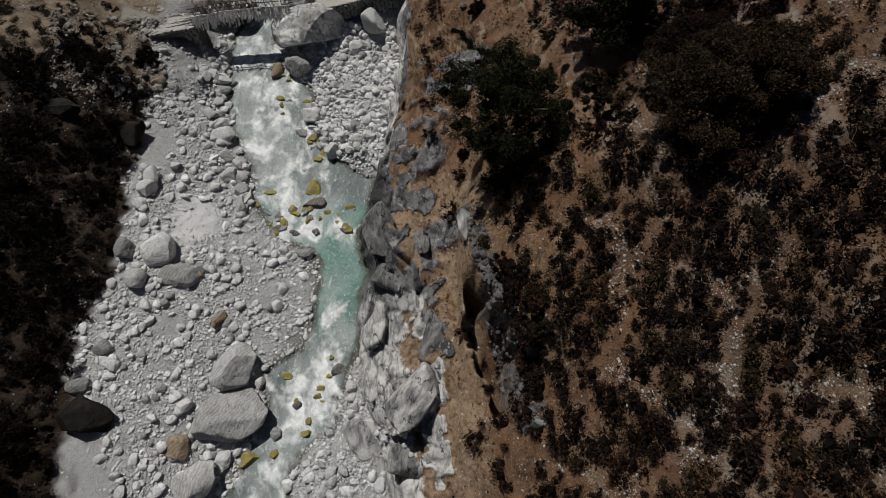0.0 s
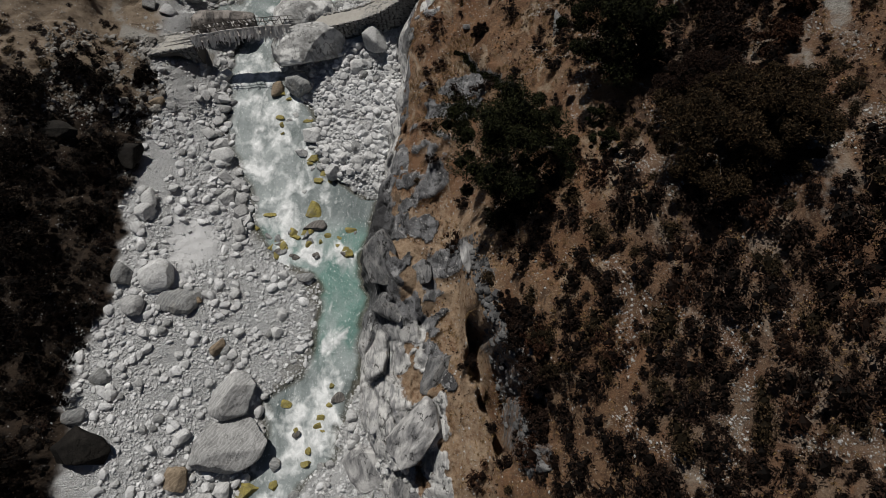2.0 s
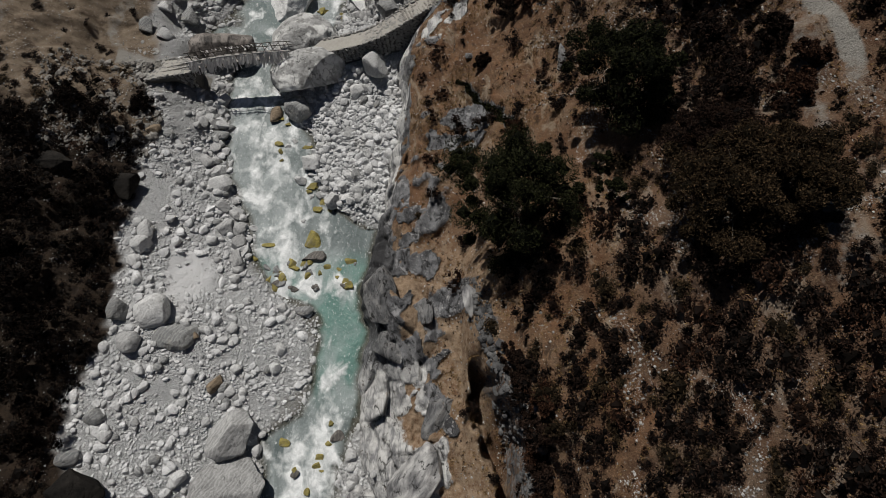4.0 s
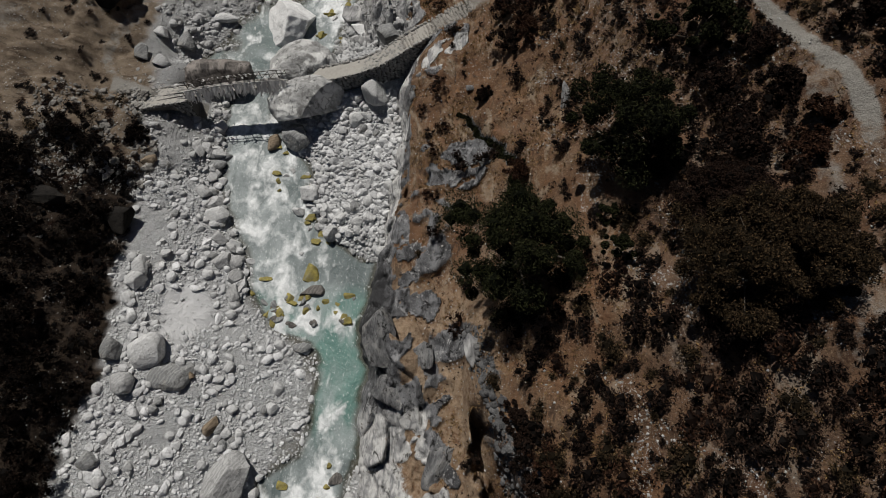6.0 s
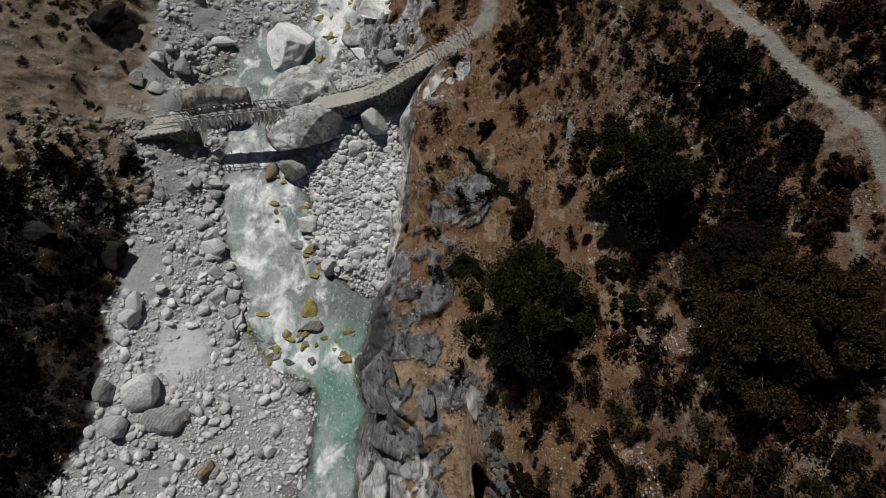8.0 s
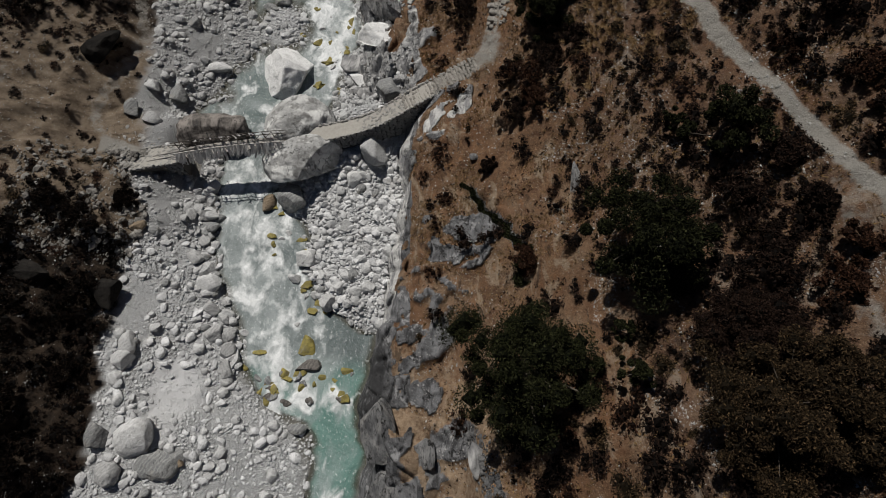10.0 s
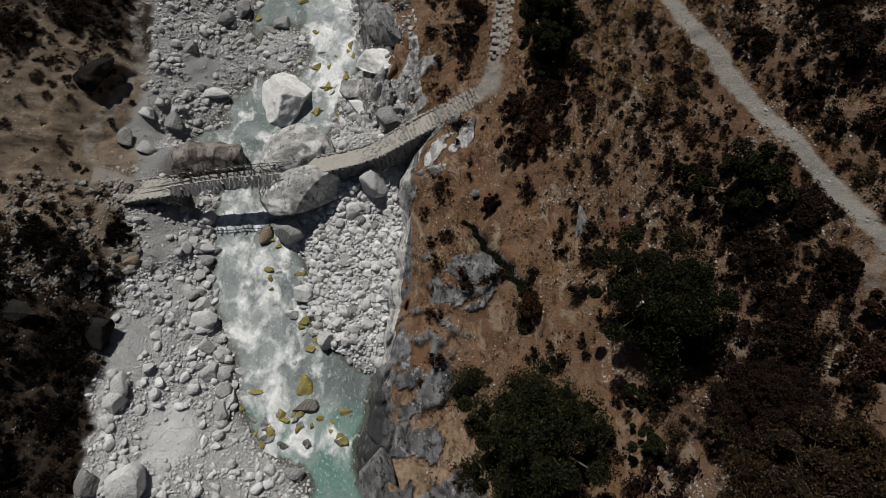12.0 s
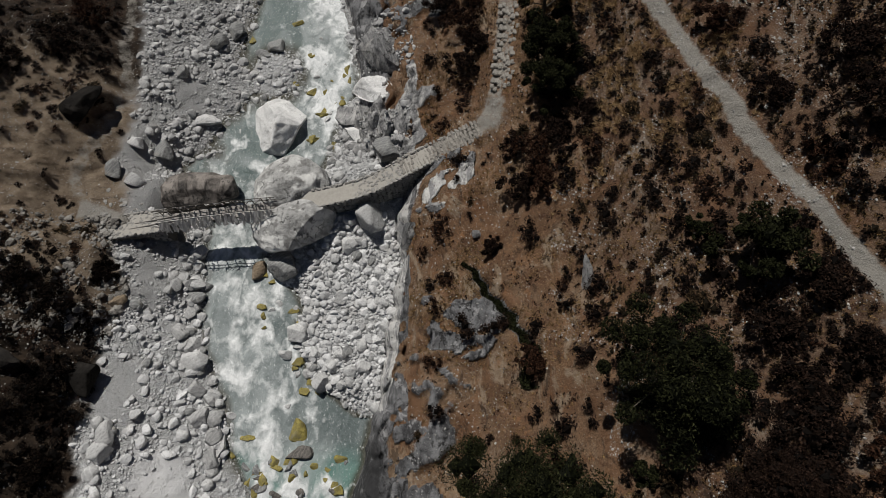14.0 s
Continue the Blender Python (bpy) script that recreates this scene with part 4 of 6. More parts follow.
YELLOW_NORTH = [(-16.7, 54.0, 1.3, 0.9, 0), (-14.6, 52.6, 1.6, 1.1, 37), (-13.3, 50.3, 1.9, 0.9, 74), (-11.5, 51.3, 1.3, 1.1, 21), (-11.2, 55.7, 1.6, 0.9, 58), (-14.0, 47.0, 1.9, 1.1, 5), (-11.9, 46.2, 1.3, 0.9, 42), (-22.0, 59.7, 1.6, 1.1, 79), (-17.3, 62.0, 1.9, 0.9, 26), (-10.8, 54.2, 1.3, 1.1, 63)]
OUTCROPS = [(-4.9, 13.3, 3.2, 5.2, 10, 0.8), (-1.8, 11.4, 2.7, 2.3, 0, 0.8), 
            (4.8, -1.0, 1.0, 1.7, 0, 1.2), (5.5, -1.2, 1.2, 1.3, 0, 1.2), (-2.6, -3.6, 3.9, 3.2, 0, 0.6), (-0.6, 4.2, 2.2, 3.4, -20, 0.5),
            (-3.2, 34.9, 2.4, 3.0, -20, 0.9), (8.6, 29.7, 0.9, 2.5, 0, 1.2)]
OUTCROPS_NORTH = [(-6.9, 55.1, 4.6, 7.4, 15, 0.6), (-4.3, 8.9, 2.8, 3.3, 0, 0.9), (2.0, 34.0, 1.0, 0.9, 0, 0.7)]

for n, row in enumerate(STREAKED):
    boulder("boulder", *row, MID_STONE, "large streaked grey boulder at the water's edge", seed=181 + n, level=5, cuts=7, deep=0.42)
boulder("boulder", -24.5, 12.3, 3.1, 3.1, 10, PALE_STONE, "squarish white boulder half sunk in the gravel", tall=0.72, seed=171, sink=0.36, cuts=7, deep=0.5, boxy=0.78)
boulder("boulder", -22.2, 10.4, 4.2, 2.9, 18, GREY_STONE, "flat grey boulder sunk deep in the gravel", tall=0.62, seed=200, sink=0.5, cuts=7, deep=0.45)
boulder("boulder", -25.5, 9.9, 2.1, 2.2, 0, RIVER_GREY, "grey boulder with a pale top among the river stones", tall=0.7, seed=201, sink=0.38, cuts=8)
boulder("boulder", -7.2, 37.4, 2.7, 3.1, 0, PALE_STONE, "tall rounded pale boulder beside the causeway", tall=0.85, seed=170, sink=0.2, cuts=4)
boulder("boulder", -17.3, 48.4, 6.7, 6.9, -30, WHITE_STONE, "huge white granite boulder in the upper river", tall=0.62, seed=177, level=6, cuts=7, deep=0.42)
boulder("rock_outcrop", -10.6, 49.2, 3.0, 2.2, -25, STRIPED_ROCK, "white water-worn rock slab at the foot of the cliff", 0.5, 646, 0.35, 12, 5, "rock", deep=0.3)
for n, (x, y, w, d, turn) in enumerate([(-9.4, 47.3, 3.2, 1.9, -25), (-8.6, 45.4, 2.6, 1.6, 12), (-8.6, 51.4, 2.2, 1.8, 40), (-10.0, 45.9, 1.7, 1.3, -40)]):
    boulder("rock_outcrop", x, y, w, d, turn, WHITE_STONE if n % 2 == 0 else STRIPED_ROCK, "white water-worn rock at the foot of the cliff", 0.55, 660 + n, 0.35, 10, 5, "rock", deep=0.34)
boulder("rock_outcrop", -7.7, 50.3, 5.2, 3.4, -15, WHITE_STONE, "broad white water-worn rock slab at the foot of the cliff", 0.7, 668, 0.35, 11, 5, "rock", deep=0.36)
for n, row in enumerate(PALE):
    boulder("boulder", *row, PALE_STONE, "rounded pale granite boulder on the gravel", seed=100 + n, level=5)
boulder("rock_outcrop", -1.7, 0.1, 3.7, 5.0, -35, STRIPED_ROCK, "domed outcrop of grey and white striped rock", 0.95, 643, 0.35, 9, 6, "rock", deep=0.42)
boulder("rock_outcrop", -6.2, -2.2, 3.2, 4.0, 20, STRIPED_ROCK, "pale smooth rock slab sloping into the river", 0.5, 645, 0.45, 12, 5, "rock")
for n, (x, y, w, d, turn, tall) in enumerate([(1.7, 11.8, 1.5, 2.6, 12, 0.8)]):
    boulder("rock_outcrop", x, y, w, d, turn, STRIPED_ROCK, "white and grey striped rock slab of the bank", tall, 650 + n, 0.36, 20, 5, "rock", deep=0.34, tip=4)
for n, row in enumerate(GREY):
    boulder("boulder", *row, GREY_STONE, "smooth grey boulder among the river stones", seed=200 + n)
boulder("boulder", -24.0, 40.3, 7.4, 4.4, 8, STREAKED_BROWN, "long brown boulder with pale streaks in the stream", tall=0.8, seed=233, level=6, cuts=8, deep=0.45, boxy=0.85)
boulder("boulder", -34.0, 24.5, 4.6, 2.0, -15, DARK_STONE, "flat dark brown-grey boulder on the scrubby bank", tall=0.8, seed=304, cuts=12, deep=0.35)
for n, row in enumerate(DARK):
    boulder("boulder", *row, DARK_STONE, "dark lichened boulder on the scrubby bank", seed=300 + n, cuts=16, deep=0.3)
boulder("boulder", -12.0, 17.8, 2.7, 1.3, 15, BROWN_GREY, "wet black boulder in the white rapids", seed=331, sink=0.1, lift=0.3, cuts=12)
boulder("boulder", -15.0, 33.2, 3.0, 3.1, 0, GREY_STONE, "round dark grey boulder beside the rapids", tall=0.75, seed=334, cuts=3, deep=0.62, sink=0.25)
boulder("boulder", -17.6, 33.0, 1.5, 2.0, -20, BROWN_STONE, "brown and white boulder in the rapids", tall=0.7, seed=337, cuts=5, sink=0.1, lift=0.35)
for n, (x, y, s) in enumerate(RAPIDS_EDGE):
    boulder("boulder", x, y, s * 1.15, s, n * 67 % 180, PALE_STONE, "pale angular boulder at the edge of the rapids", 0.75, 340 + n, 0.3, 9, lift=max(0.0, float(water_level(y) - land(x, y)) - 0.05), deep=0.42)
rnd = np.random.RandomState(66)
for n in range(44):
    y = 16.5 + 19 * rnd.rand()
    x = float(WATER_LEFT(y)) - 0.2 - 2.2 * rnd.rand() ** 1.5
    w = 0.7 + 0.9 * rnd.rand() ** 2
    boulder("boulder", x, y, w * 1.2, w, 360 * rnd.rand(), RIVER_GREY if n % 3 else PALE_STONE, "grey boulder along the edge of the rapids" if n % 3 else "pale boulder along the edge of the rapids", 0.7, 360 + n, 0.3, 6, deep=0.45)
for n, row in enumerate(BROWN):
    boulder("boulder", *row, BROWN_STONE, "rusty brown boulder among pale river stones", seed=400 + n)
for n, row in enumerate(YELLOW + YELLOW_UPSTREAM + YELLOW_NORTH):
    x, y, w, d, turn = row
    boulder("boulder", x, y, w * (1.0 if w > 2 else 0.78), d * (1.0 if w > 2 else 0.78), turn, ALGAE_STONE, "low boulder coated in yellow algae, awash", tall=0.5, seed=500 + n, sink=0.5, lift=float(water_level(y) - land(x, y)) + 0.02, cuts=8, deep=0.3)
boulder("boulder", -13.7, 36.75, 8.2, 5.5, 8, GREAT_BOULDER, "huge grey streaked boulder that carries the end of the bridge", tall=0.78, seed=621, sink=0.34, level=6, cuts=9, deep=0.5, boxy=0.92)
boulder("boulder", -14.9, 40.3, 7.6, 6.0, 6, GREAT_BOULDER, "huge flat-topped pale boulder upstream of the bridge", tall=0.66, seed=631, sink=0.2, level=6, cuts=4, deep=0.62)
for n, (x, y, s) in enumerate(AWASH):
    paint, words = ((ALGAE_STONE, "small yellow algae-coated stone in the rapids"), (GREY_STONE, "small wet grey stone in the rapids") if y < 20 else (PALE_STONE, "small pale wet stone in the rapids"), (ALGAE_STONE, "small yellow algae-coated stone in the rapids"), (BROWN_GREY, "small dark wet stone in the rapids") if y < 20 else (PALE_STONE, "small pale wet stone in the rapids"))[n % 4]
    boulder("boulder", x, y, s * 1.3, s, n * 47 % 180, paint, words, 0.6, 850 + n, 0.5, 7, lift=float(water_level(y) - land(x, y)) - 0.02, deep=0.26)
for n, (x, y, w, d, turn, tall) in enumerate(OUTCROPS + OUTCROPS_NORTH):
    boulder("rock_outcrop", x, y, w, d, turn, CLIFF_ROCK, "banded grey rock outcrop of the gorge side", tall, 700 + n, 0.5, 15, 5, "rock", deep=0.28)


# ---- river stones: the larger ones singly, the rest as gravel ----
def scatter(count, spots, sizes, seed, level, shapes=14, flat=(0.55, 0.8), bury=0.22):
    """Places, sizes and turns of many stones, joined in arrays."""
    rnd = np.random.RandomState(seed)
    base = [rock_shape(level, seed * 31 + k, 6, 0.3, 0.15) for k in range(shapes)]
    verts, faces, start = [], [], 0
    ground = land(spots[:, 0], spots[:, 1])
    for k in range(shapes):
        pick = np.arange(k, len(spots), shapes)
        if not len(pick):
            continue
        v, f = base[k]
        s = sizes[pick]
        dims = np.stack([s * rnd.uniform(0.85, 1.25, len(s)), s * rnd.uniform(0.65, 1.0, len(s)), s * rnd.uniform(*flat, len(s))], 1) / 2
        a = rnd.uniform(0, 2 * np.pi, len(s))
        p = v[None] * dims[:, None]
        ca, sa = np.cos(a)[:, None], np.sin(a)[:, None]
        px, py = p[..., 0] * ca - p[..., 1] * sa, p[..., 0] * sa + p[..., 1] * ca
        q = np.stack([px + spots[pick, 0][:, None], py + spots[pick, 1][:, None], p[..., 2] + (ground[pick] + dims[:, 2] * (1 - 2 * bury))[:, None]], -1)
        verts.append(q.reshape(-1, 3))
        faces.append((f[None] + (np.arange(len(s)) * len(v))[:, None, None] + start).reshape(-1, 3))
        start += q.shape[0] * q.shape[1]
    return np.concatenate(verts), np.concatenate(faces)


def gravel_spots(count, seed, low=-12, high=66, thin=0.0):
    """Random places on the gravel beside the water."""
    rnd = np.random.RandomState(seed)
    x, y = rnd.uniform(-36, -4, count), rnd.uniform(low, high, count)
    z, gravel, rock = zones(x, y)
    silt = np.maximum(smooth((value_noise(x, y, 4.2, 88) - 0.62) * 8) * smooth((-17 - x) / 4), silt_bed(x, y))
    fit = (z > water_level(y) - 0.22) & (gravel > 0.25 + 0.5 * rnd.rand(count)) & (rnd.rand(count) > silt * 0.9 + thin)
    sheer = (x > WATER_RIGHT(y) - 1.2) & (y > 3.5) & (y < 20.5)
    fit = fit & ~sheer
    away = (np.abs(y - np.interp(x, [-33, -27, -24], [37.5, 36.4, 36.8])) > 1.2) | (x > -24.5)
    return np.stack([x, y], 1)[fit & away]


spots = gravel_spots(22000, 5)
sizes = np.random.RandomState(6).pareto(2.4, len(spots)) * 0.2 + 0.15
sizes = np.minimum(sizes, 0.95)
v, f = scatter(len(spots), spots[sizes > 0.34], sizes[sizes > 0.34], 7, 2, flat=(0.4, 0.7), bury=0.34)
v2, f2 = scatter(len(spots), spots[sizes <= 0.34], sizes[sizes <= 0.34], 8, 1, flat=(0.4, 0.7), bury=0.3)
v, f = np.concatenate([v, v2]), np.concatenate([f, f2 + len(v)])


def is_rubble(p):
    """The duller stones of the upper left bank."""
    return (p[:, 1] - 28 + 4 * (fbm(p[:, 0], p[:, 1], 1.5, 19, 2) - 0.5) > 0) & (p[:, 0] + 20.5 < 0)


dull = is_rubble(v[f[:, 0]].astype(float) // 0.6 * 0.6)
tagged(new("river_gravel", mesh_from("river_gravel", v, f[~dull], GRAVEL_STONE, False)), "pale rounded stones heaped along the river", "gravel", kind="stuff")
tagged(new("river_rubble", mesh_from("river_rubble", v, f[dull], RUBBLE_STONE, False)), "dull grey stones heaped along the upper river", "rubble", kind="stuff")
spots = gravel_spots(20000, 15)
v, f = scatter(len(spots), spots, np.random.RandomState(16).uniform(0.09, 0.25, len(spots)), 17, 1)
tagged(new("river_pebbles", mesh_from("river_pebbles", v, f, GRAVEL_STONE, False)), "pale pebbles between the river stones", "gravel", kind="stuff")

rnd = np.random.RandomState(44)
heap = np.stack([rnd.uniform(-16, -4.6, 2600), rnd.uniform(21.5, 36, 2600)], 1)
z, gravel, rock = zones(heap[:, 0], heap[:, 1])
heap = heap[(gravel > 0.4) & (z > water_level(heap[:, 1]) - 0.1)]
v, f = scatter(len(heap), heap, 0.28 + 0.16 * rnd.pareto(2.4, len(heap)).clip(0, 4), 45, 2, bury=0.12)
tagged(new("river_cobbles", mesh_from("river_cobbles", v, f, GRAVEL_STONE, False)), "pale angular cobbles heaped below the bridge", "gravel", kind="stuff")
foot = np.stack([rnd.uniform(-9.5, -2.2, 1500), rnd.uniform(-11, 6, 1500)], 1)
foot = foot[(foot[:, 1] < 0.3) & (land(foot[:, 0], foot[:, 1]) > water_level(foot[:, 1])) & (value_noise(foot[:, 0], foot[:, 1], 2.2, 12) > 0.42)]
north = np.stack([rnd.uniform(-11.5, -3.0, 900), rnd.uniform(41, 60, 900)], 1)
north = north[(land(north[:, 0], north[:, 1]) > water_level(north[:, 1])) & (value_noise(north[:, 0], north[:, 1], 2.2, 14) > 0.5)]
rim = rnd.uniform(-1.5, 13, 900)
rim = np.stack([np.interp(rim, [-1.5, 0, 3, 7, 12, 13], [5.0, 4.8, 4.5, 3.0, 1.7, 1.5]) + rnd.normal(0, 0.3, 900), rim], 1)
foot = np.concatenate([foot, north])
v, f = scatter(len(foot), foot, 0.18 + 0.15 * rnd.pareto(2.2, len(foot)).clip(0, 5), 46, 2, bury=0.2)
tagged(new("broken_rock", mesh_from("broken_rock", v, f, RUBBLE_STONE, False)), "broken grey blocks along the foot of the cliff", "rubble", kind="stuff")
v, f = scatter(len(rim), rim, 0.14 + 0.11 * rnd.pareto(2.2, len(rim)).clip(0, 4), 47, 2, bury=0.2)
tagged(new("rim_rubble", mesh_from("rim_rubble", v, f, RIM_STONE, False)), "dark broken rock along the rim of the cleft", "rubble", kind="stuff")

STONE_MESHES = []
for k in range(12):
    v, f = rock_shape(2 if k % 3 else 2, 900 + k, 4, 0.3, 0.2)
    STONE_MESHES.append(mesh_from("river_stone", v * (0.5, 0.42, 0.33), f, PALE_STONE if k % 4 else GREY_STONE, False))
spots = gravel_spots(900, 25)[:290]
for n, (x, y) in enumerate(spots):
    s = 0.6 + 0.65 * random.random() ** 2
    ob = new("river_stone", STONE_MESHES[n % 12])
    ob.matrix_world = pose(x, y, float(land(x, y)) + 0.14 * s, random.uniform(-14, 14), random.uniform(-14, 14), random.uniform(0, 360)) @ Matrix.Diagonal((s, s, s, 1))
    tagged(ob, "grey rounded river stone" if n % 12 % 4 == 0 else "pale rounded river stone", "stone", "river stones")


def slope_spots(count, seed, left=False):
    rnd = np.random.RandomState(seed)
    y = rnd.uniform(-10, 66, count)
    x = LEFT_BANK(y) - rnd.uniform(-1, 14, count) if left else SOIL_EDGE(y) + rnd.uniform(0, 26, count)
    tracks = to_track(x, y)
    heap = smooth((fbm(x, y, 2.2, 91, 3) - (0.5 if left else 0.42)) * 7) * (1.0 if left else smooth((0.45 - tracks) * 4) * smooth((x - 4) / 3) * smooth((60 - y) / 20))
    return np.stack([x, y], 1)[rnd.rand(count) < np.where(x < SOIL_EDGE(y) + 7, 0.15, 0.02) + (0.6 if left else 0.97) * heap + (0.0 if left else 0.55) * smooth((fbm(x, y, 1.3, 97, 3) - 0.5) * 8) * (x > 9) * (y > 26)]


spots = np.concatenate([slope_spots(200000, 35), slope_spots(42000, 36, True)])
v, f = scatter(len(spots), spots, np.random.RandomState(37).pareto(2.6, len(spots)).clip(0, 2.8) * 0.06 + 0.035, 38, 0, flat=(0.4, 0.7))
tagged(new("scree", mesh_from("scree", v, f, SCREE_STONE, False)), "pale broken stones strewn over the brown slopes", "scree", kind="stuff")

rnd = np.random.RandomState(55)
y = rnd.uniform(21, 37, 3600)
bank = np.stack([LEFT_BANK(y) + 0.8 - rnd.rand(len(y)) ** 1.4 * 9, y], 1)
bank = bank[fbm(bank[:, 0], y, 2.6, 29, 3) > 0.46 + 0.03 * np.maximum(27 - y, 0)]
v, f = scatter(len(bank), bank, 0.12 + 0.13 * rnd.pareto(2.4, len(bank)).clip(0, 5), 56, 1, bury=0.25)
tagged(new("bank_rubble", mesh_from("bank_rubble", v, f, BANK_STONE, False)), "grey stones strewn over the brown left bank", "rubble", kind="stuff")

# ---- plants ----
def leaf_cloud(centres, size, rnd, flatten=0.5, narrow=0.5):
    """One small pointed spray at each centre, in all directions."""
    n = len(centres)
    a = rnd.normal(size=(n, 3))
    a[:, 2] *= flatten
    a /= np.linalg.norm(a, axis=1)[:, None]
    b = np.cross(a, rnd.normal(size=(n, 3)))
    b /= np.linalg.norm(b, axis=1)[:, None] + 1e-9
    s = size * rnd.uniform(0.6, 1.4, n)[:, None]
    a, b = a * s, b * s * narrow
    v = np.stack([centres - a * 0.7 + b, centres - a * 0.7 - b, centres + a], 1).reshape(-1, 3)
    return v, np.arange(n * 3).reshape(-1, 3)


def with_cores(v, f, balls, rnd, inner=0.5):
    """Adds a dense core to each clump, painted dark as the shade inside."""
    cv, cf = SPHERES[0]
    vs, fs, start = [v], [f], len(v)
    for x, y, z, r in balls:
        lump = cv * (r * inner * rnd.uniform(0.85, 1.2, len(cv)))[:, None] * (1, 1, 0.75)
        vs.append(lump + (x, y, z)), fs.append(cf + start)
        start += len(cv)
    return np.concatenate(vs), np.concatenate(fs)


def clump_points(rnd, balls, per_ball, shell=0.45):
    """Points in the outer shells of many balls (x, y, z, r), squashed a little."""
    out = []
    for x, y, z, r in balls:
        d = rnd.normal(size=(per_ball, 3))
        d /= np.linalg.norm(d, axis=1)[:, None]
        d *= (r * rnd.uniform(shell, 1.0, per_ball) ** 0.6)[:, None]
        d[:, 2] *= 0.75
        out.append(d + (x, y, z))
    return np.concatenate(out)


def shrub_mesh(seed, material, leaves=300, spread=0.5):
    rnd = np.random.RandomState(seed)
    balls = [(0, 0, 0.32, 0.36)]
    for _ in range(rnd.randint(5, 9)):
        a, r = rnd.uniform(0, 6.3), rnd.uniform(0.2, spread)
        balls.append((math.cos(a) * r, math.sin(a) * r, rnd.uniform(0.15, 0.45), rnd.uniform(0.15, 0.28)))
    pts = clump_points(rnd, balls, leaves // len(balls))
    pts = pts[pts[:, 2] > -0.1]
    v, f = leaf_cloud(pts, 0.05, rnd, 0.5, 0.4)
    leafy = len(v)
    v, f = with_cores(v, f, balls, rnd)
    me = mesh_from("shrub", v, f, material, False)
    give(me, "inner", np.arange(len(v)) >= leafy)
    return me


SHRUB_MESHES = [shrub_mesh(40 + k, (SHRUB_LEAF, RUST_LEAF, SHRUB_LEAF, SHRUB_LEAF, OLIVE_LEAF, SHRUB_LEAF)[k % 6], 400, 0.42) for k in range(12)]
OPEN_SOIL = [(8.2, 13.5, 1.5), (7.1, 10.8, 0.9), (7.6, 19.5, 1.6), (6.4, 23.0, 2.0), (3.4, 21.5, 2.4), (2.0, 30.0, 2.8), (3.6, 35.5, 2.6), (6.5, 31.0, 1.6), (9.8, 19.5, 1.3)]


def shrub_spots(count, seed, low, high, left=False):
    """Places and sizes of shrubs that hardly overlap, dense on the upper slope with bare tracks between."""
    rnd = np.random.RandomState(seed)
    x = rnd.uniform(-46, -24, count) if left else rnd.uniform(-4, 22.5, count)
    y = rnd.uniform(-9.5, 62, count)
    size = low + (high - low) * rnd.rand(count) ** (1.6 if left else 1.0)
    size = size[np.argsort(-size + rnd.normal(0, 0.25, count))]
    if left:
        want = np.maximum(smooth((fbm(x, y, 5.0, 95, 3) - 0.22) * 9), y < 24) * np.where(y < 26, 1.0, np.where(y < 36, 0.4, np.where(y < 46, 0.35, 0.95))) * (x < LEFT_BANK(y) - 0.2)
        want = want * (1 - smooth((y - 35.5) / 2) * smooth((47 - y) / 3) * 0.85)
    else:
        tracks = to_track(x, y)
        dense = smooth((x - 3.2 - 3.5 * smooth((y - 18) / 10)) / 2.2)
        want = dense * (tracks > 0.06 + (0.42 - 0.14 * smooth((16 - y) / 4)) * size * (1 - 0.4 * smooth((x - 12) / 5) * (y < 13))) * np.where(y < 20, 1.0, np.where(x < 10, 0.35, 0.45)) + 0.005 * (x > SOIL_EDGE(y) + 0.5)
        for cx, cy, r in OPEN_SOIL:
            want = want * smooth((np.hypot(x - cx, y - cy) - r * 0.6) / (r * 0.6))
    worn = np.maximum.reduce([trodden(x, y), trodden(x - 0.25 * size, y), trodden(x + 0.25 * size, y)])
    want = want * (1 - np.clip(worn * 2.6, 0, 1))
    keep = rnd.rand(count) < want
    x, y, size = x[keep], y[keep], size[keep]
    taken, cells = [], {}
    for n in range(len(x)):
        i, j = int(x[n] // 1.7), int(y[n] // 1.7)
        near = [m for a in (-1, 0, 1) for b in (-1, 0, 1) for m in cells.get((i + a, j + b), ())]
        if all(math.hypot(x[n] - x[m], y[n] - y[m]) > (0.33 if left else 0.39 - 0.08 * (y[n] < 14)) * (size[n] + size[m]) for m in near):
            cells.setdefault((i, j), []).append(n)
            taken.append(n)
    return np.stack([x, y], 1)[taken], size[taken]


LEFT_MESHES = [shrub_mesh(140 + k, (DIMMED_LEAF, DIMMED_LEAF, SHRUB_LEAF)[k % 3], 300) for k in range(12)]
WORDS = {"rusty_shrub_leaf": "low rust-brown shrub on the dry slope", "olive_brown_leaf": "low olive-brown shrub on the dry slope",
         "dark_shrub_leaf": "low dark brown shrub on the dry slope", "dimmed_twig": "low blackish twiggy shrub, lens falloff painted into its colour"}


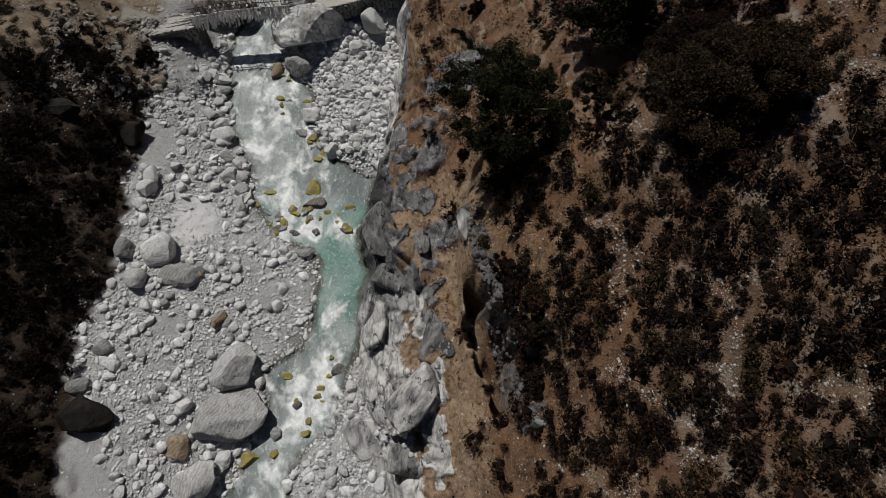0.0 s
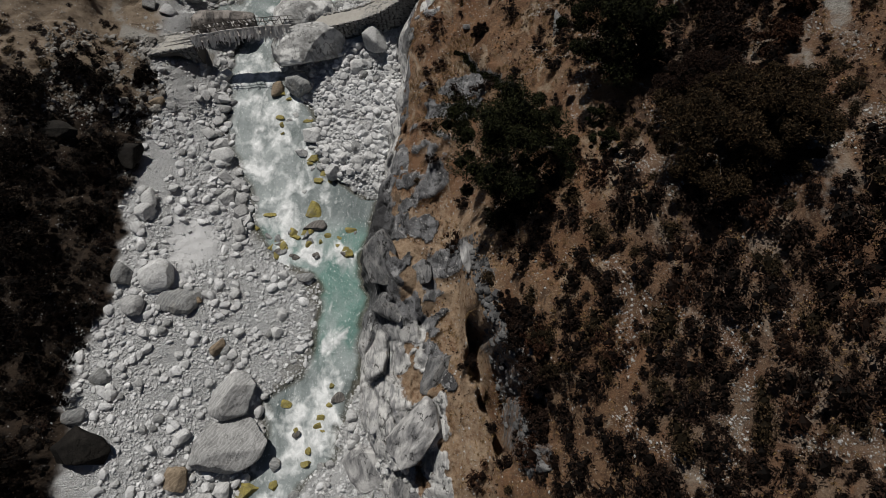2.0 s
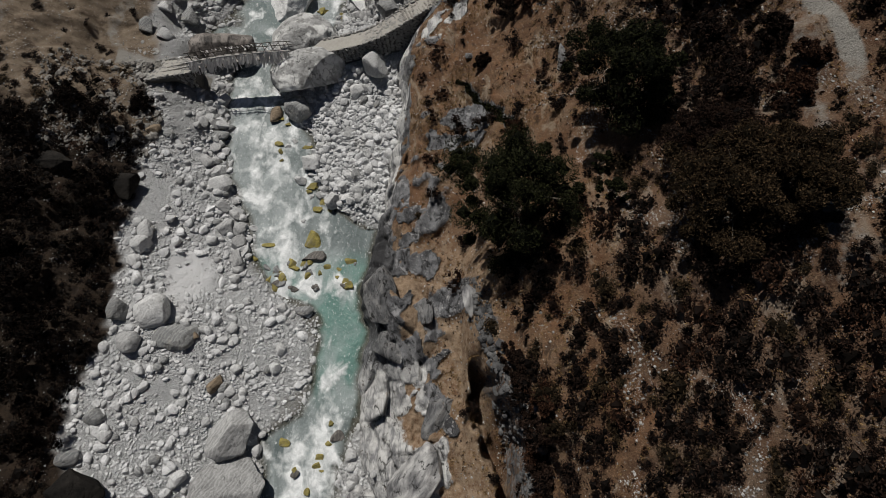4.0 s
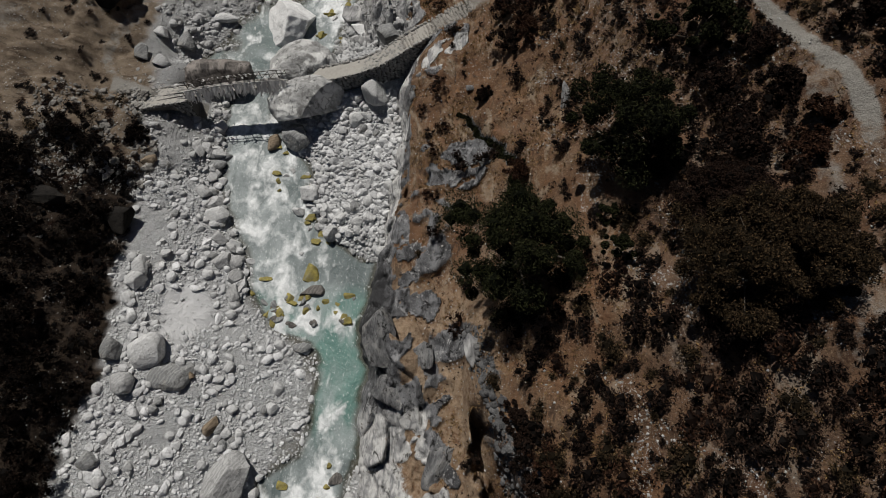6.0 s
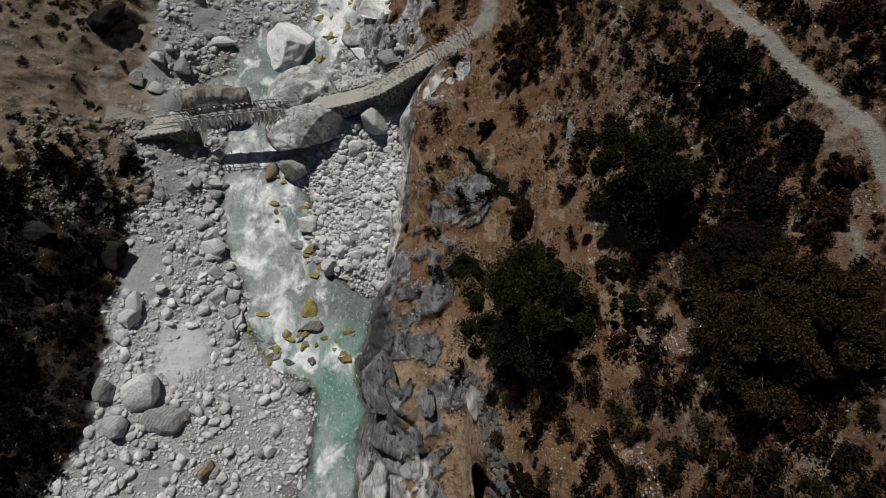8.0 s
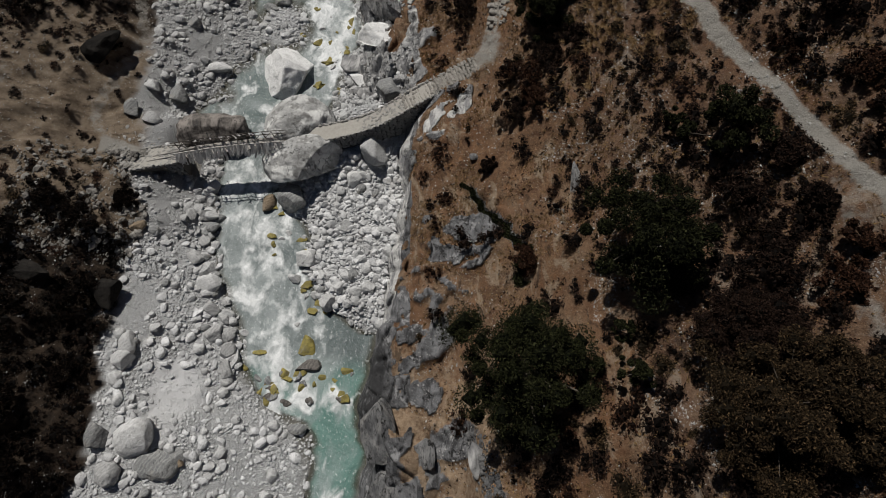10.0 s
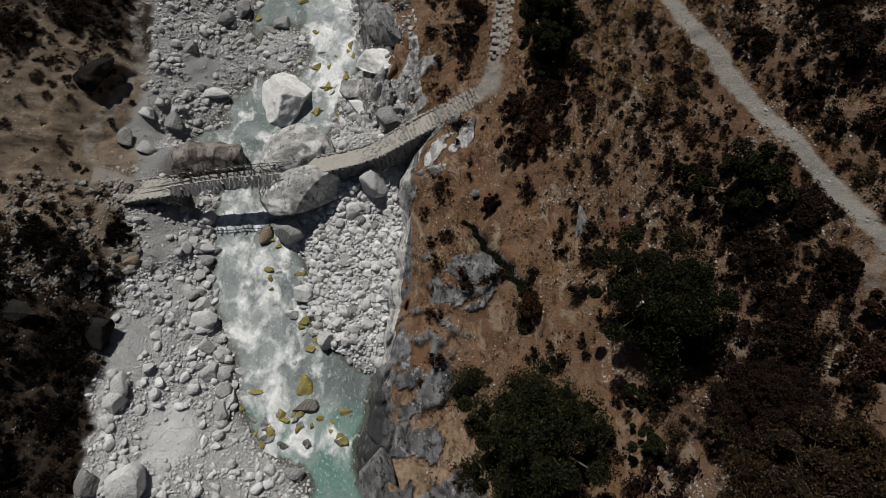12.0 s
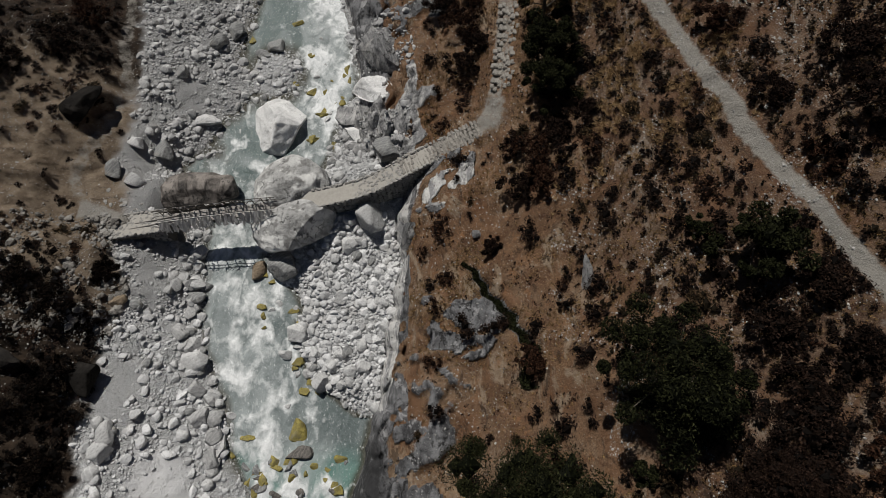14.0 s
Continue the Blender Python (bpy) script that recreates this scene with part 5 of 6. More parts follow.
def grow(spots, sizes, group_label, single=300, squat=1.0, meshes=SHRUB_MESHES):
    """The first shrubs as things of their own, the rest as one thicket."""
    rnd = np.random.RandomState(len(spots))
    rest = {}
    data, tris, flags = [], [], []
    for me in meshes:
        co = np.empty(len(me.vertices) * 3, np.float32)
        me.vertices.foreach_get("co", co)
        data.append(co.reshape(-1, 3))
        dense = np.empty(len(me.vertices), np.float32)
        me.attributes["inner"].data.foreach_get("value", dense)
        flags.append(dense)
        loops = np.empty(len(me.loops), np.int32)
        me.loops.foreach_get("vertex_index", loops)
        tris.append(loops.reshape(-1, 3))
    ground = land(spots[:, 0], spots[:, 1])
    for n, ((x, y), s) in enumerate(zip(spots, sizes)):
        k, a = rnd.randint(12), rnd.uniform(0, 6.28)
        tall = s * rnd.uniform(0.6, 0.95) * squat
        if n < single:
            ob = new("shrub", meshes[k])
            ob.matrix_world = Matrix.Translation((x, y, ground[n] - 0.03)) @ Matrix.Rotation(a, 4, "Z") @ Matrix.Diagonal((s, s, tall, 1))
            label = WORDS[meshes[k].materials[0].name]
            tagged(ob, label, "shrub", group_label)
        else:
            c = data[k] * (s, s, tall)
            c = np.stack([c[:, 0] * math.cos(a) - c[:, 1] * math.sin(a) + x, c[:, 0] * math.sin(a) + c[:, 1] * math.cos(a) + y, c[:, 2] + ground[n] - 0.03], 1)
            bag = rest.setdefault(meshes[k].materials[0].name, [[], [], 0, []])
            bag[0].append(c)
            bag[1].append(tris[k] + bag[2])
            bag[2] += len(c)
            bag[3].append(flags[k])
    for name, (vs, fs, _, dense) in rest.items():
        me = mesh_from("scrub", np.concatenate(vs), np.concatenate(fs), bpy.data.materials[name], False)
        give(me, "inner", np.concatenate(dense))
        tagged(new("scrub", me), "dense scrub of knee-high shrubs, " + name.replace("_", " "), "scrub", kind="stuff")


spots, sizes = shrub_spots(70000, 50, 0.55, 2.1)
order = np.argsort(np.hypot(spots[:, 0] - 11, spots[:, 1] - 12) - 4 * sizes)
grow(spots[order], sizes[order], "shrubs of the right slope", 200)


def small_shrub_spots(count, seed):
    """Knee-high shrubs in close clumps on the upper right slope, with runnels of bare soil between."""
    rnd = np.random.RandomState(seed)
    x, y, size = rnd.uniform(8, 22, count), rnd.uniform(24, 60, count), 0.4 + 0.75 * rnd.rand(count) ** 1.4
    runnel = np.abs(fbm(x * 1.6 + 0.5 * y, y * 0.7, 2.4, 131, 3) - 0.5)
    keep = (runnel > 0.03) & (fbm(x, y, 3.5, 133, 3) > 0.34) & (trodden(x - 0.3 * size, y) + trodden(x + 0.3 * size, y) < 0.2) & (zones(x, y)[2] < 0.4) & (rnd.rand(count) > 0.85 * smooth((y - 33) / 5) * smooth((14 - x) / 3))
    x, y, size = x[keep], y[keep], size[keep]
    taken = []
    for n in range(len(x)):
        m = np.array(taken, int)
        if not len(m) or np.all(np.hypot(x[m] - x[n], y[m] - y[n]) > 0.4 * (size[m] + size[n])):
            taken.append(n)
    return np.stack([x, y], 1)[taken], size[taken]


SMALL_MESHES = [shrub_mesh(240 + k, (SHRUB_LEAF, RUST_LEAF, SHRUB_LEAF, OLIVE_LEAF)[k % 4], 150, 0.45) for k in range(12)]
spots, sizes = small_shrub_spots(9000, 58)
grow(spots, sizes, "shrubs of the right slope", 60, 0.9, SMALL_MESHES)
spots, sizes = shrub_spots(7000, 52, 0.8, 2.3, True)
low = spots[:, 1] < 26 + 4 * np.sin(spots[:, 0])
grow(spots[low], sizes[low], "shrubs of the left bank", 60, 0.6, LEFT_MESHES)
grow(spots[~low], sizes[~low] * 0.75, "shrubs of the left bank", 40, 0.6)


def tree(name, x, y, height, radius, material, label, seed, category="tree", balls=46, leaves=740, leaf=0.08, low=0.25):
    """A tapered trunk with limbs and a ragged crown of small sprays."""
    rnd = np.random.RandomState(seed)
    root = new(name)
    root.location = (x, y, float(land(x, y)) - 0.1)
    bm = bmesh.new()
    lean = Vector((rnd.uniform(-0.3, 0.3), rnd.uniform(-0.3, 0.3), 0))
    rod(bm, (0, 0, 0), Vector((0, 0, height * 0.5)) + lean, 0.045 * height, 0.028 * height, 9)
    rod(bm, Vector((0, 0, height * 0.5)) + lean, Vector((0, 0, height * 0.9)) + lean * 1.5, 0.028 * height, 0.008 * height, 7)
    part("trunk", bm, BARK, root)
    clumps = []
    for k in range(balls):
        t = (k + 0.5) / balls
        up = low + (1 - low) * t
        reach = radius * math.sqrt(max(0.05, 1 - ((up - 0.42) / 0.62) ** 2)) * rnd.uniform(0.4, 1.18)
        a = k * 2.4 + rnd.uniform(-0.5, 0.5)
        c = Vector((math.cos(a) * reach, math.sin(a) * reach, up * height)) + lean * up
        clumps.append((*c, radius * rnd.uniform(0.1, 0.32)))
        if k % 4 == 0:
            bm = bmesh.new()
            rod(bm, Vector((0, 0, up * height * 0.72)) + lean * up, c, 0.012 * height, 0.004 * height, 5)
            part("limb", bm, BARK, root)
    for k in range(6):
        clumps.append((*(lean + Vector((rnd.uniform(-0.3, 0.3) * radius, rnd.uniform(-0.3, 0.3) * radius, height * rnd.uniform(0.78, 0.95)))), radius * rnd.uniform(0.2, 0.32)))
    v, f = leaf_cloud(clump_points(rnd, clumps, leaves, 0.4), leaf, rnd, 0.7, 0.4)
    leafy = len(v)
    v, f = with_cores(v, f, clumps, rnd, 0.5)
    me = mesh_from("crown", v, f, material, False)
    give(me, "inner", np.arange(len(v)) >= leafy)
    crown = new("crown", me)
    crown.parent = root
    return tagged(root, label, category)


tree("juniper_tree", 3.7, 16.6, 8.0, 3.7, JUNIPER, "dark green bushy juniper on the cliff edge", 1, balls=64, leaves=620)
tree("juniper_tree", 10.0, 23.1, 4.6, 3.1, JUNIPER, "broad dark green juniper on the brown slope", 2)
tree("juniper_tree", 9.1, 16.3, 1.7, 0.9, JUNIPER, "small dark green juniper bush on bare soil", 3, balls=14, leaves=240, leaf=0.08, low=0.1)
tree("juniper_tree", 8.9, 18.6, 1.2, 0.7, JUNIPER, "small dark green juniper bush on bare soil", 4, balls=12, leaves=200, leaf=0.08, low=0.1)
tree("juniper_tree", 14.7, 29.0, 3.2, 1.9, JUNIPER, "dark juniper beside the hillside path", 5, balls=26, leaves=360, leaf=0.1, low=0.1)
tree("juniper_tree", 13.2, 30.7, 1.6, 0.9, JUNIPER, "small dark green juniper bush on bare soil", 11, balls=14, leaves=240, leaf=0.08, low=0.1)
tree("juniper_tree", 7.2, 43.6, 3.2, 1.8, JUNIPER, "dark tall juniper beside the stone steps", 12, balls=30, leaves=500)
tree("juniper_tree", 6.9, 46.6, 4.2, 2.1, JUNIPER, "dark tall juniper beside the stone steps", 6, balls=30)
tree("juniper_tree", 7.3, 51.0, 4.5, 2.3, JUNIPER, "dark tall juniper beside the stone steps", 7, balls=30)
tree("rhododendron", 13.4, 14.6, 3.0, 3.0, OLIVE_LEAF, "wide olive-brown rhododendron thicket on the slope", 8, "bush", 60, 800, 0.065, 0.15)
tree("rhododendron", 15.9, 14.9, 2.6, 2.2, OLIVE_LEAF, "wide olive-brown rhododendron thicket on the slope", 9, "bush", 50, 700, 0.065, 0.15)
tree("rhododendron", 13.6, 18.6, 1.8, 2.4, SHRUB_LEAF, "low dark brown leafless thicket on the slope", 10, "bush", 50, 700, 0.06, 0.15)


for n, (x, y, r, h) in enumerate([(6.4, 39.0, 2.1, 1.3), (7.7, 40.6, 1.8, 1.0), (5.0, 36.7, 1.4, 0.9), (6.6, 36.9, 1.3, 0.9), (5.0, 40.4, 1.2, 1.0), (14.9, 25.6, 1.8, 1.2), (1.4, 54.5, 2.2, 1.3), (0.9, 49.6, 1.8, 1.1), (2.3, 51.6, 1.5, 1.0),
                                  (2.2, 58.0, 2.2, 1.2), (-0.8, 57.0, 1.6, 1.1), (20.0, 35.6, 2.0, 1.3), (18.3, 33.4, 1.0, 0.8), (17.3, 37.8, 1.1, 0.8), (20.0, 39.2, 1.8, 1.2), (16.2, 44.0, 1.3, 0.9), (15.5, 22.5, 1.3, 1.0), (15.2, 20.9, 2.0, 1.2), (17.2, 20.0, 1.3, 1.0),
                                  (9.4, 41.2, 1.3, 1.0), (3.0, 32.7, 0.8, 0.7), (5.3, 24.2, 1.1, 0.9), (-31.4, 22.4, 2.3, 1.4), (-33.6, 14.5, 2.6, 1.5), (-35.6, 22.0, 2.4, 1.5),
                                  (-30.4, 3.0, 2.0, 1.2), (-31.0, -3.4, 2.4, 1.4), (-33.5, 8.0, 2.6, 1.5), (-29.2, 32.0, 1.2, 0.9), (-37.5, 54.0, 2.4, 1.3), (-36.5, 58.5, 2.4, 1.3), (-41.0, 51.0, 2.4, 1.3), (5.3, 3.6, 1.0, 0.9), (4.9, 5.6, 0.9, 0.8), (5.6, 1.6, 0.9, 0.8), (3.9, 7.6, 0.8, 0.7), (4.9, 2.4, 0.7, 0.6), (20.9, 27.2, 1.5, 1.0), (21.4, 24.4, 1.4, 1.0), (20.6, 30.4, 1.6, 1.1), (17.3, 24.2, 1.1, 0.8), (17.0, 27.2, 1.0, 0.8), (18.4, 21.8, 0.9, 0.7), (4.6, 4.6, 0.7, 0.6), (4.2, 6.4, 0.7, 0.6), (-31.5, 29.5, 2.2, 1.2), (-34.0, 31.5, 2.4, 1.3), (-37.0, 28.0, 2.6, 1.4), (-35.5, 17.5, 2.4, 1.3), (-30.2, 17.0, 1.7, 1.2), (-31.0, 10.5, 2.0, 1.2), (-36.5, 12.0, 2.4, 1.4)]):
    tree("thicket", x, y, h, r, DIMMED_LEAF if x < -20 and y < 34 else SHRUB_LEAF if n % 3 else RUST_LEAF, "low dense thicket of dark brown twigs", 80 + n, "bush", 24, 160, 0.085, 0.2)


def build_grass():
    rnd = np.random.RandomState(60)
    y = rnd.uniform(-10, 64, 32000)
    x = SOIL_EDGE(y) + rnd.rand(len(y)) ** 1.2 * 25 - 0.5
    keep = rnd.rand(len(y)) < (0.35 + 0.65 * smooth((y - 20) / 8)) * smooth((fbm(x, y, 3, 99, 3) - 0.38) * 6) * (1 - np.clip(trodden(x, y) * 2, 0, 1))
    keep &= zones(x, y)[2] < 0.4
    x, y = x[keep], y[keep]
    z = land(x, y)
    n, blades = len(x), 7
    a = rnd.uniform(0, 6.28, (n, blades))
    reach, tall = rnd.uniform(0.06, 0.22, (n, blades)), rnd.uniform(0.08, 0.24, (n, blades))
    root = np.stack([x[:, None] + 0 * a, y[:, None] + 0 * a, z[:, None] + 0 * a], -1)
    side = np.stack([-np.sin(a), np.cos(a), 0 * a], -1) * 0.02
    tip = root + np.stack([np.cos(a) * reach, np.sin(a) * reach, tall], -1)
    v = np.stack([root - side, root + side, tip], 2).reshape(-1, 3)
    tagged(new("dry_grass", mesh_from("dry_grass", v, np.arange(len(v)).reshape(-1, 3), DRY_GRASS, False)), "tufts of straw-coloured dry grass", "grass", kind="stuff")


build_grass()


def build_golden_grass():
    """Knee-high tussocks of golden grass that lean down the slope."""
    rnd = np.random.RandomState(64)
    x, y = rnd.uniform(6.5, 17, 4200), rnd.uniform(33, 62, 4200)
    keep = rnd.rand(len(x)) < smooth((fbm(x, y, 1.3, 107, 3) - 0.5) * 9) * smooth((y - 34) / 7) * (1 - np.clip(trodden(x, y) * 3, 0, 1))
    x, y = x[keep], y[keep]
    n, blades = len(x), 46
    size = rnd.uniform(0.5, 1.25, (n, 1))
    a = rnd.uniform(0, 6.28, (n, blades))
    off = rnd.normal(0, 0.07, (2, n, blades)) * size
    root = np.stack([x[:, None] + off[0], y[:, None] + off[1], np.repeat(land(x, y)[:, None], blades, 1)], -1)
    reach = rnd.uniform(0.1, 0.34, (n, blades)) * size
    tip = root + np.stack([np.cos(a) * reach - 0.14 * size, np.sin(a) * reach - 0.05 * size, rnd.uniform(0.12, 0.36, (n, blades)) * size], -1)
    side = np.stack([-np.sin(a), np.cos(a), 0 * a], -1) * 0.016
    v = np.stack([root - side, root + side, tip], 2).reshape(-1, 3)
    tagged(new("tussock_grass", mesh_from("tussock_grass", v, np.arange(len(v)).reshape(-1, 3), GOLDEN_GRASS, False)), "golden tussocks of dry grass on the upper slope", "grass", kind="stuff")


build_golden_grass()


def build_dwarf_plants():
    """Hand-high cushions of heather over the open soil."""
    rnd = np.random.RandomState(70)
    count = 17000
    y = rnd.uniform(-10, 62, count)
    x = SOIL_EDGE(y) + rnd.rand(count) ** 1.1 * 25 - 0.6
    keep = rnd.rand(count) < smooth((fbm(x, y, 2.2, 103, 3) - 0.42) * 7) * (0.3 + 0.7 * smooth((x - SOIL_EDGE(y) - 5) / 3)) * (1 - np.clip(trodden(x, y) * 2, 0, 1))
    keep &= zones(x, y)[2] < 0.4
    x, y = x[keep], y[keep]
    z, bags = land(x, y), {}
    for n in range(len(x)):
        r = 0.08 + 0.3 * rnd.rand() ** 2.5
        pts = rnd.normal(0, 0.45, (14, 3)) * (r, r, r * 0.5) + (x[n], y[n], z[n] + r * 0.3)
        bags.setdefault((SHRUB_LEAF, RUST_LEAF, DRY_GRASS, SHRUB_LEAF)[n % 4], []).append((pts, r))
    for material, items in bags.items():
        pts = np.concatenate([p for p, r in items])
        v, f = leaf_cloud(pts, 0.055, rnd, 0.5, 0.5)
        tagged(new("heather", mesh_from("heather", v, f, material, False)), "hand-high dry cushion plants on bare soil", "ground cover", kind="stuff")


build_dwarf_plants()


def build_slot_shade():
    """Black leaf sprays, added to stand for the shade in the narrow slot in the soil."""
    rnd = np.random.RandomState(72)
    y = np.concatenate([rnd.uniform(25.2, 31.8, 9000), rnd.uniform(22.6, 25.2, 2500)])
    x = slot(y) - np.maximum(25.2 - y, 0) * 0.15 + rnd.normal(0, 0.15, len(y)) * np.interp(y, [22.6, 25, 28, 31.8], [1.1, 0.8, 0.75, 0.45])
    pts = np.stack([x, y, land(x, y) + rnd.uniform(0, 0.3, len(y))], 1)
    v, f = leaf_cloud(pts, 0.08, rnd, 0.6, 0.6)
    tagged(new("creeping_scrub", mesh_from("creeping_scrub", v, f, JUNIPER, False)), "black leaf sprays standing for the shade in a narrow soil cleft", "scrub", kind="stuff")


build_slot_shade()

# ---- foot bridge, causeway and steps ----
BRIDGE_A, BRIDGE_B = Vector((-25.6, 36.45, 3.35)), Vector((-15.2, 37.7, 3.75))
along = (BRIDGE_B - BRIDGE_A).normalized()
across = Vector((-along.y, along.x, 0)).normalized()
TURN_Z = math.degrees(math.atan2(along.y, along.x))
LENGTH = (BRIDGE_B - BRIDGE_A).length


def on_bridge(s, side, up):
    sag = 0.25 * math.sin(math.pi * s / LENGTH)
    return BRIDGE_A + along * s + across * side + Vector((0, 0, up + sag))


def build_bridge():
    root = tagged(new("foot_bridge"), "narrow weathered wooden foot bridge with pole railings", "bridge")
    for side in (-0.42, 0.0, 0.42):
        bm = bmesh.new()
        tube(bm, [on_bridge(LENGTH * k / 8, side, -0.14) for k in range(9)], 0.12, 0.11, 8)
        part("log_beam", bm, DARK_WOOD, root, "dark round log beam")
    plank = bmesh.new()
    box(plank, Matrix.Identity(4), (0.19, 1.12, 0.05), 0.008)
    plank_mesh = from_bm("plank", plank, OLD_WOOD)
    n = int(LENGTH / 0.205)
    for k in range(n):
        ob = new("plank", plank_mesh)
        ob.parent = root
        p = on_bridge((k + 0.5) * LENGTH / n, random.uniform(-0.03, 0.03), random.uniform(0, 0.012))
        ob.matrix_world = Matrix.Translation(p) @ pose(0, 0, 0, 0, random.uniform(-1, 1), TURN_Z + random.uniform(-1.5, 1.5))
    for side in (-0.55, 0.55):
        posts = 13
        for k in range(posts):
            s = 0.35 + k * (LENGTH - 0.7) / (posts - 1)
            bm = bmesh.new()
            rod(bm, on_bridge(s, side, -0.2), on_bridge(s + random.uniform(-0.05, 0.05), side * 1.08, 0.95), 0.045, 0.035, 6)
            part("post", bm, DARK_WOOD, root)
            if k < posts - 1 and side > 0:
                bm = bmesh.new()
                e = s + (LENGTH - 0.7) / (posts - 1)
                rod(bm, on_bridge(s, side, 0.05), on_bridge(e, side * 1.05, 0.85), 0.028, 0.024, 5)
                part("brace", bm, DARK_WOOD, root)
        for up in (0.5, 0.92):
            bm = bmesh.new()
            tube(bm, [on_bridge(LENGTH * k / 12, side * 1.07, up + random.uniform(-0.04, 0.04)) for k in range(13)], 0.042, 0.034, 6)
            part("rail", bm, DARK_WOOD if side > 0 else PALE_POLE, root, "dark pole rail" if side > 0 else "pale peeled pole rail")
    # two loose poles that lie over the landing
    for k in range(2):
        bm = bmesh.new()
        rod(bm, on_bridge(-2.6 + k * 0.5, -0.3 + 0.45 * k, 0.08), on_bridge(2.0, -0.15 + 0.45 * k, 0.1), 0.06, 0.05, 7)
        part("pole", bm, OLD_WOOD, root)


def build_scarves():
    root = tagged(new("scarf_garland"), "pale faded cloth scarves tied along both bridge railings", "garland")
    rnd = random.Random(4)
    for k in range(240):
        lee = 1 if k % 7 == 0 else -1
        s, long, wide = rnd.uniform(0.6, LENGTH - 0.3), rnd.uniform(0.4, 0.95), rnd.uniform(0.06, 0.13)
        top = rnd.choice((0.92, 0.92, 0.5))
        bm = bmesh.new()
        rows = []
        lean, out = rnd.uniform(-0.25, 0.25), rnd.uniform(0.3, 0.8)
        for j in range(5):
            t = j / 4
            c = on_bridge(s + lean * t + 0.05 * math.sin(6 * t + k), lee * (0.6 + out * t * (0.4 if lee > 0 else 1.0)), top - long * t + 0.02)
            w = along * wide * (0.5 + 0.3 * math.sin(4 * t + k))
            rows.append((bm.verts.new(c - w), bm.verts.new(c + w + across * 0.03)))
        for a, b in zip(rows, rows[1:]):
            bm.faces.new((a[0], a[1], b[1], b[0]))
        bmesh.ops.solidify(bm, geom=bm.faces[:], thickness=0.006)
        part("scarf", bm, CLOTH, root)


WALL_MESHES = []
for k in range(8):
    v, f = rock_shape(2, 1200 + k, 9, 0.12, 0.1)
    WALL_MESHES.append(mesh_from("wall_stone", v * (0.21, 0.13, 0.095), f, WALL_STONE, False))


def causeway(name, label, line, half, foot):
    """A walled path: a core with an earthen tread, faced and edged with stones. line: places along its middle."""
    root = tagged(new(name), label, "causeway")
    pts = [Vector(p) for p in line]
    rows = []
    for k, p in enumerate(pts):
        d = (pts[min(k + 1, len(pts) - 1)] - pts[max(k - 1, 0)])
        n = Vector((-d.y, d.x, 0)).normalized()
        rows.append((p, n))
    bm = bmesh.new()
    ring = []
    for p, n in rows:
        low = foot(p)
        ring.append([bm.verts.new(p + n * half), bm.verts.new(p - n * half), bm.verts.new(Vector((*(p - n * (half + 0.15)).xy, low))), bm.verts.new(Vector((*(p + n * (half + 0.15)).xy, low)))])
    for a, b in zip(ring, ring[1:]):
        for j in range(4):
            bm.faces.new((a[j], b[j], b[(j + 1) % 4], a[(j + 1) % 4]))
    bm.faces.new(ring[0]), bm.faces.new(ring[-1][::-1])
    bmesh.ops.recalc_face_normals(bm, faces=bm.faces[:])
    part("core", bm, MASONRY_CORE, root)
    bm = bmesh.new()
    strips = []
    for k, (p, n) in enumerate(rows):
        strips.append([bm.verts.new(p + n * (half - 0.02) * t + Vector((0, 0, 0.03 + 0.05 * noise.noise(p * 0.7 + n * t)))) for t in (-1, -0.5, 0, 0.5, 1)])
    for a, b in zip(strips, strips[1:]):
        for j in range(4):
            bm.faces.new((a[j], a[j + 1], b[j + 1], b[j]))
    part("tread", bm, TRODDEN, root, "trodden pale earth tread")
    rnd = random.Random(len(name) + len(line))
    count = 0
    for (p, n), (q, _) in zip(rows, rows[1:]):
        run = (q - p).length
        turn = math.degrees(math.atan2(q.y - p.y, q.x - p.x))
        for side in (-1, 1):
            steps = max(1, int(run / 0.36))
            for j in range(steps):
                c = p.lerp(q, (j + 0.5) / steps)
                courses = int(max(1, (c.z - foot(c)) / 0.2)) if side < 0 else 2
                for h in range(courses):
                    if count > 520:
                        continue
                    count += 1
                    ob = new("wall_stone", WALL_MESHES[rnd.randrange(8)])
                    ob.parent = root
                    at = c + n * side * (half + 0.02 + 0.012 * h) + Vector((0, 0, 0.06 - 0.19 * h)) + (q - p).normalized() * rnd.uniform(-0.1, 0.1)
                    s = rnd.uniform(0.85, 1.25)
                    ob.matrix_world = Matrix.Translation(at) @ pose(0, 0, 0, rnd.uniform(-9, 9), rnd.uniform(-9, 9), turn + rnd.uniform(-15, 15)) @ Matrix.Diagonal((s, s * 1.1, s, 1))
    return root


build_bridge()
build_scarves()
causeway("stone_causeway", "raised stone-walled path with a pale earthen tread",
         [(-13.3, 38.35, 3.6), (-12.4, 38.55, 3.72), (-11.0, 38.8, 3.8), (-9.0, 39.3, 3.9), (-7.2, 39.75, 4.25), (-5.6, 40.35, 4.75), (-4.0, 41.0, 5.4), (-2.4, 41.6, 6.0), (-0.6, 42.2, 6.5), (1.0, 42.8, 7.0)], 0.82,
         lambda p: min(p.z - 0.5, float(land(p.x, p.y)) - 0.2))
causeway("stone_landing", "stone-walled landing of the foot bridge, earthen top", [(-30.0, 36.0, 2.9), (-28.5, 36.2, 3.1), (-27.0, 36.35, 3.25), (-25.3, 36.6, 3.3)], 1.0,
         lambda p: min(p.z - 0.5, float(land(p.x, p.y)) - 0.2))


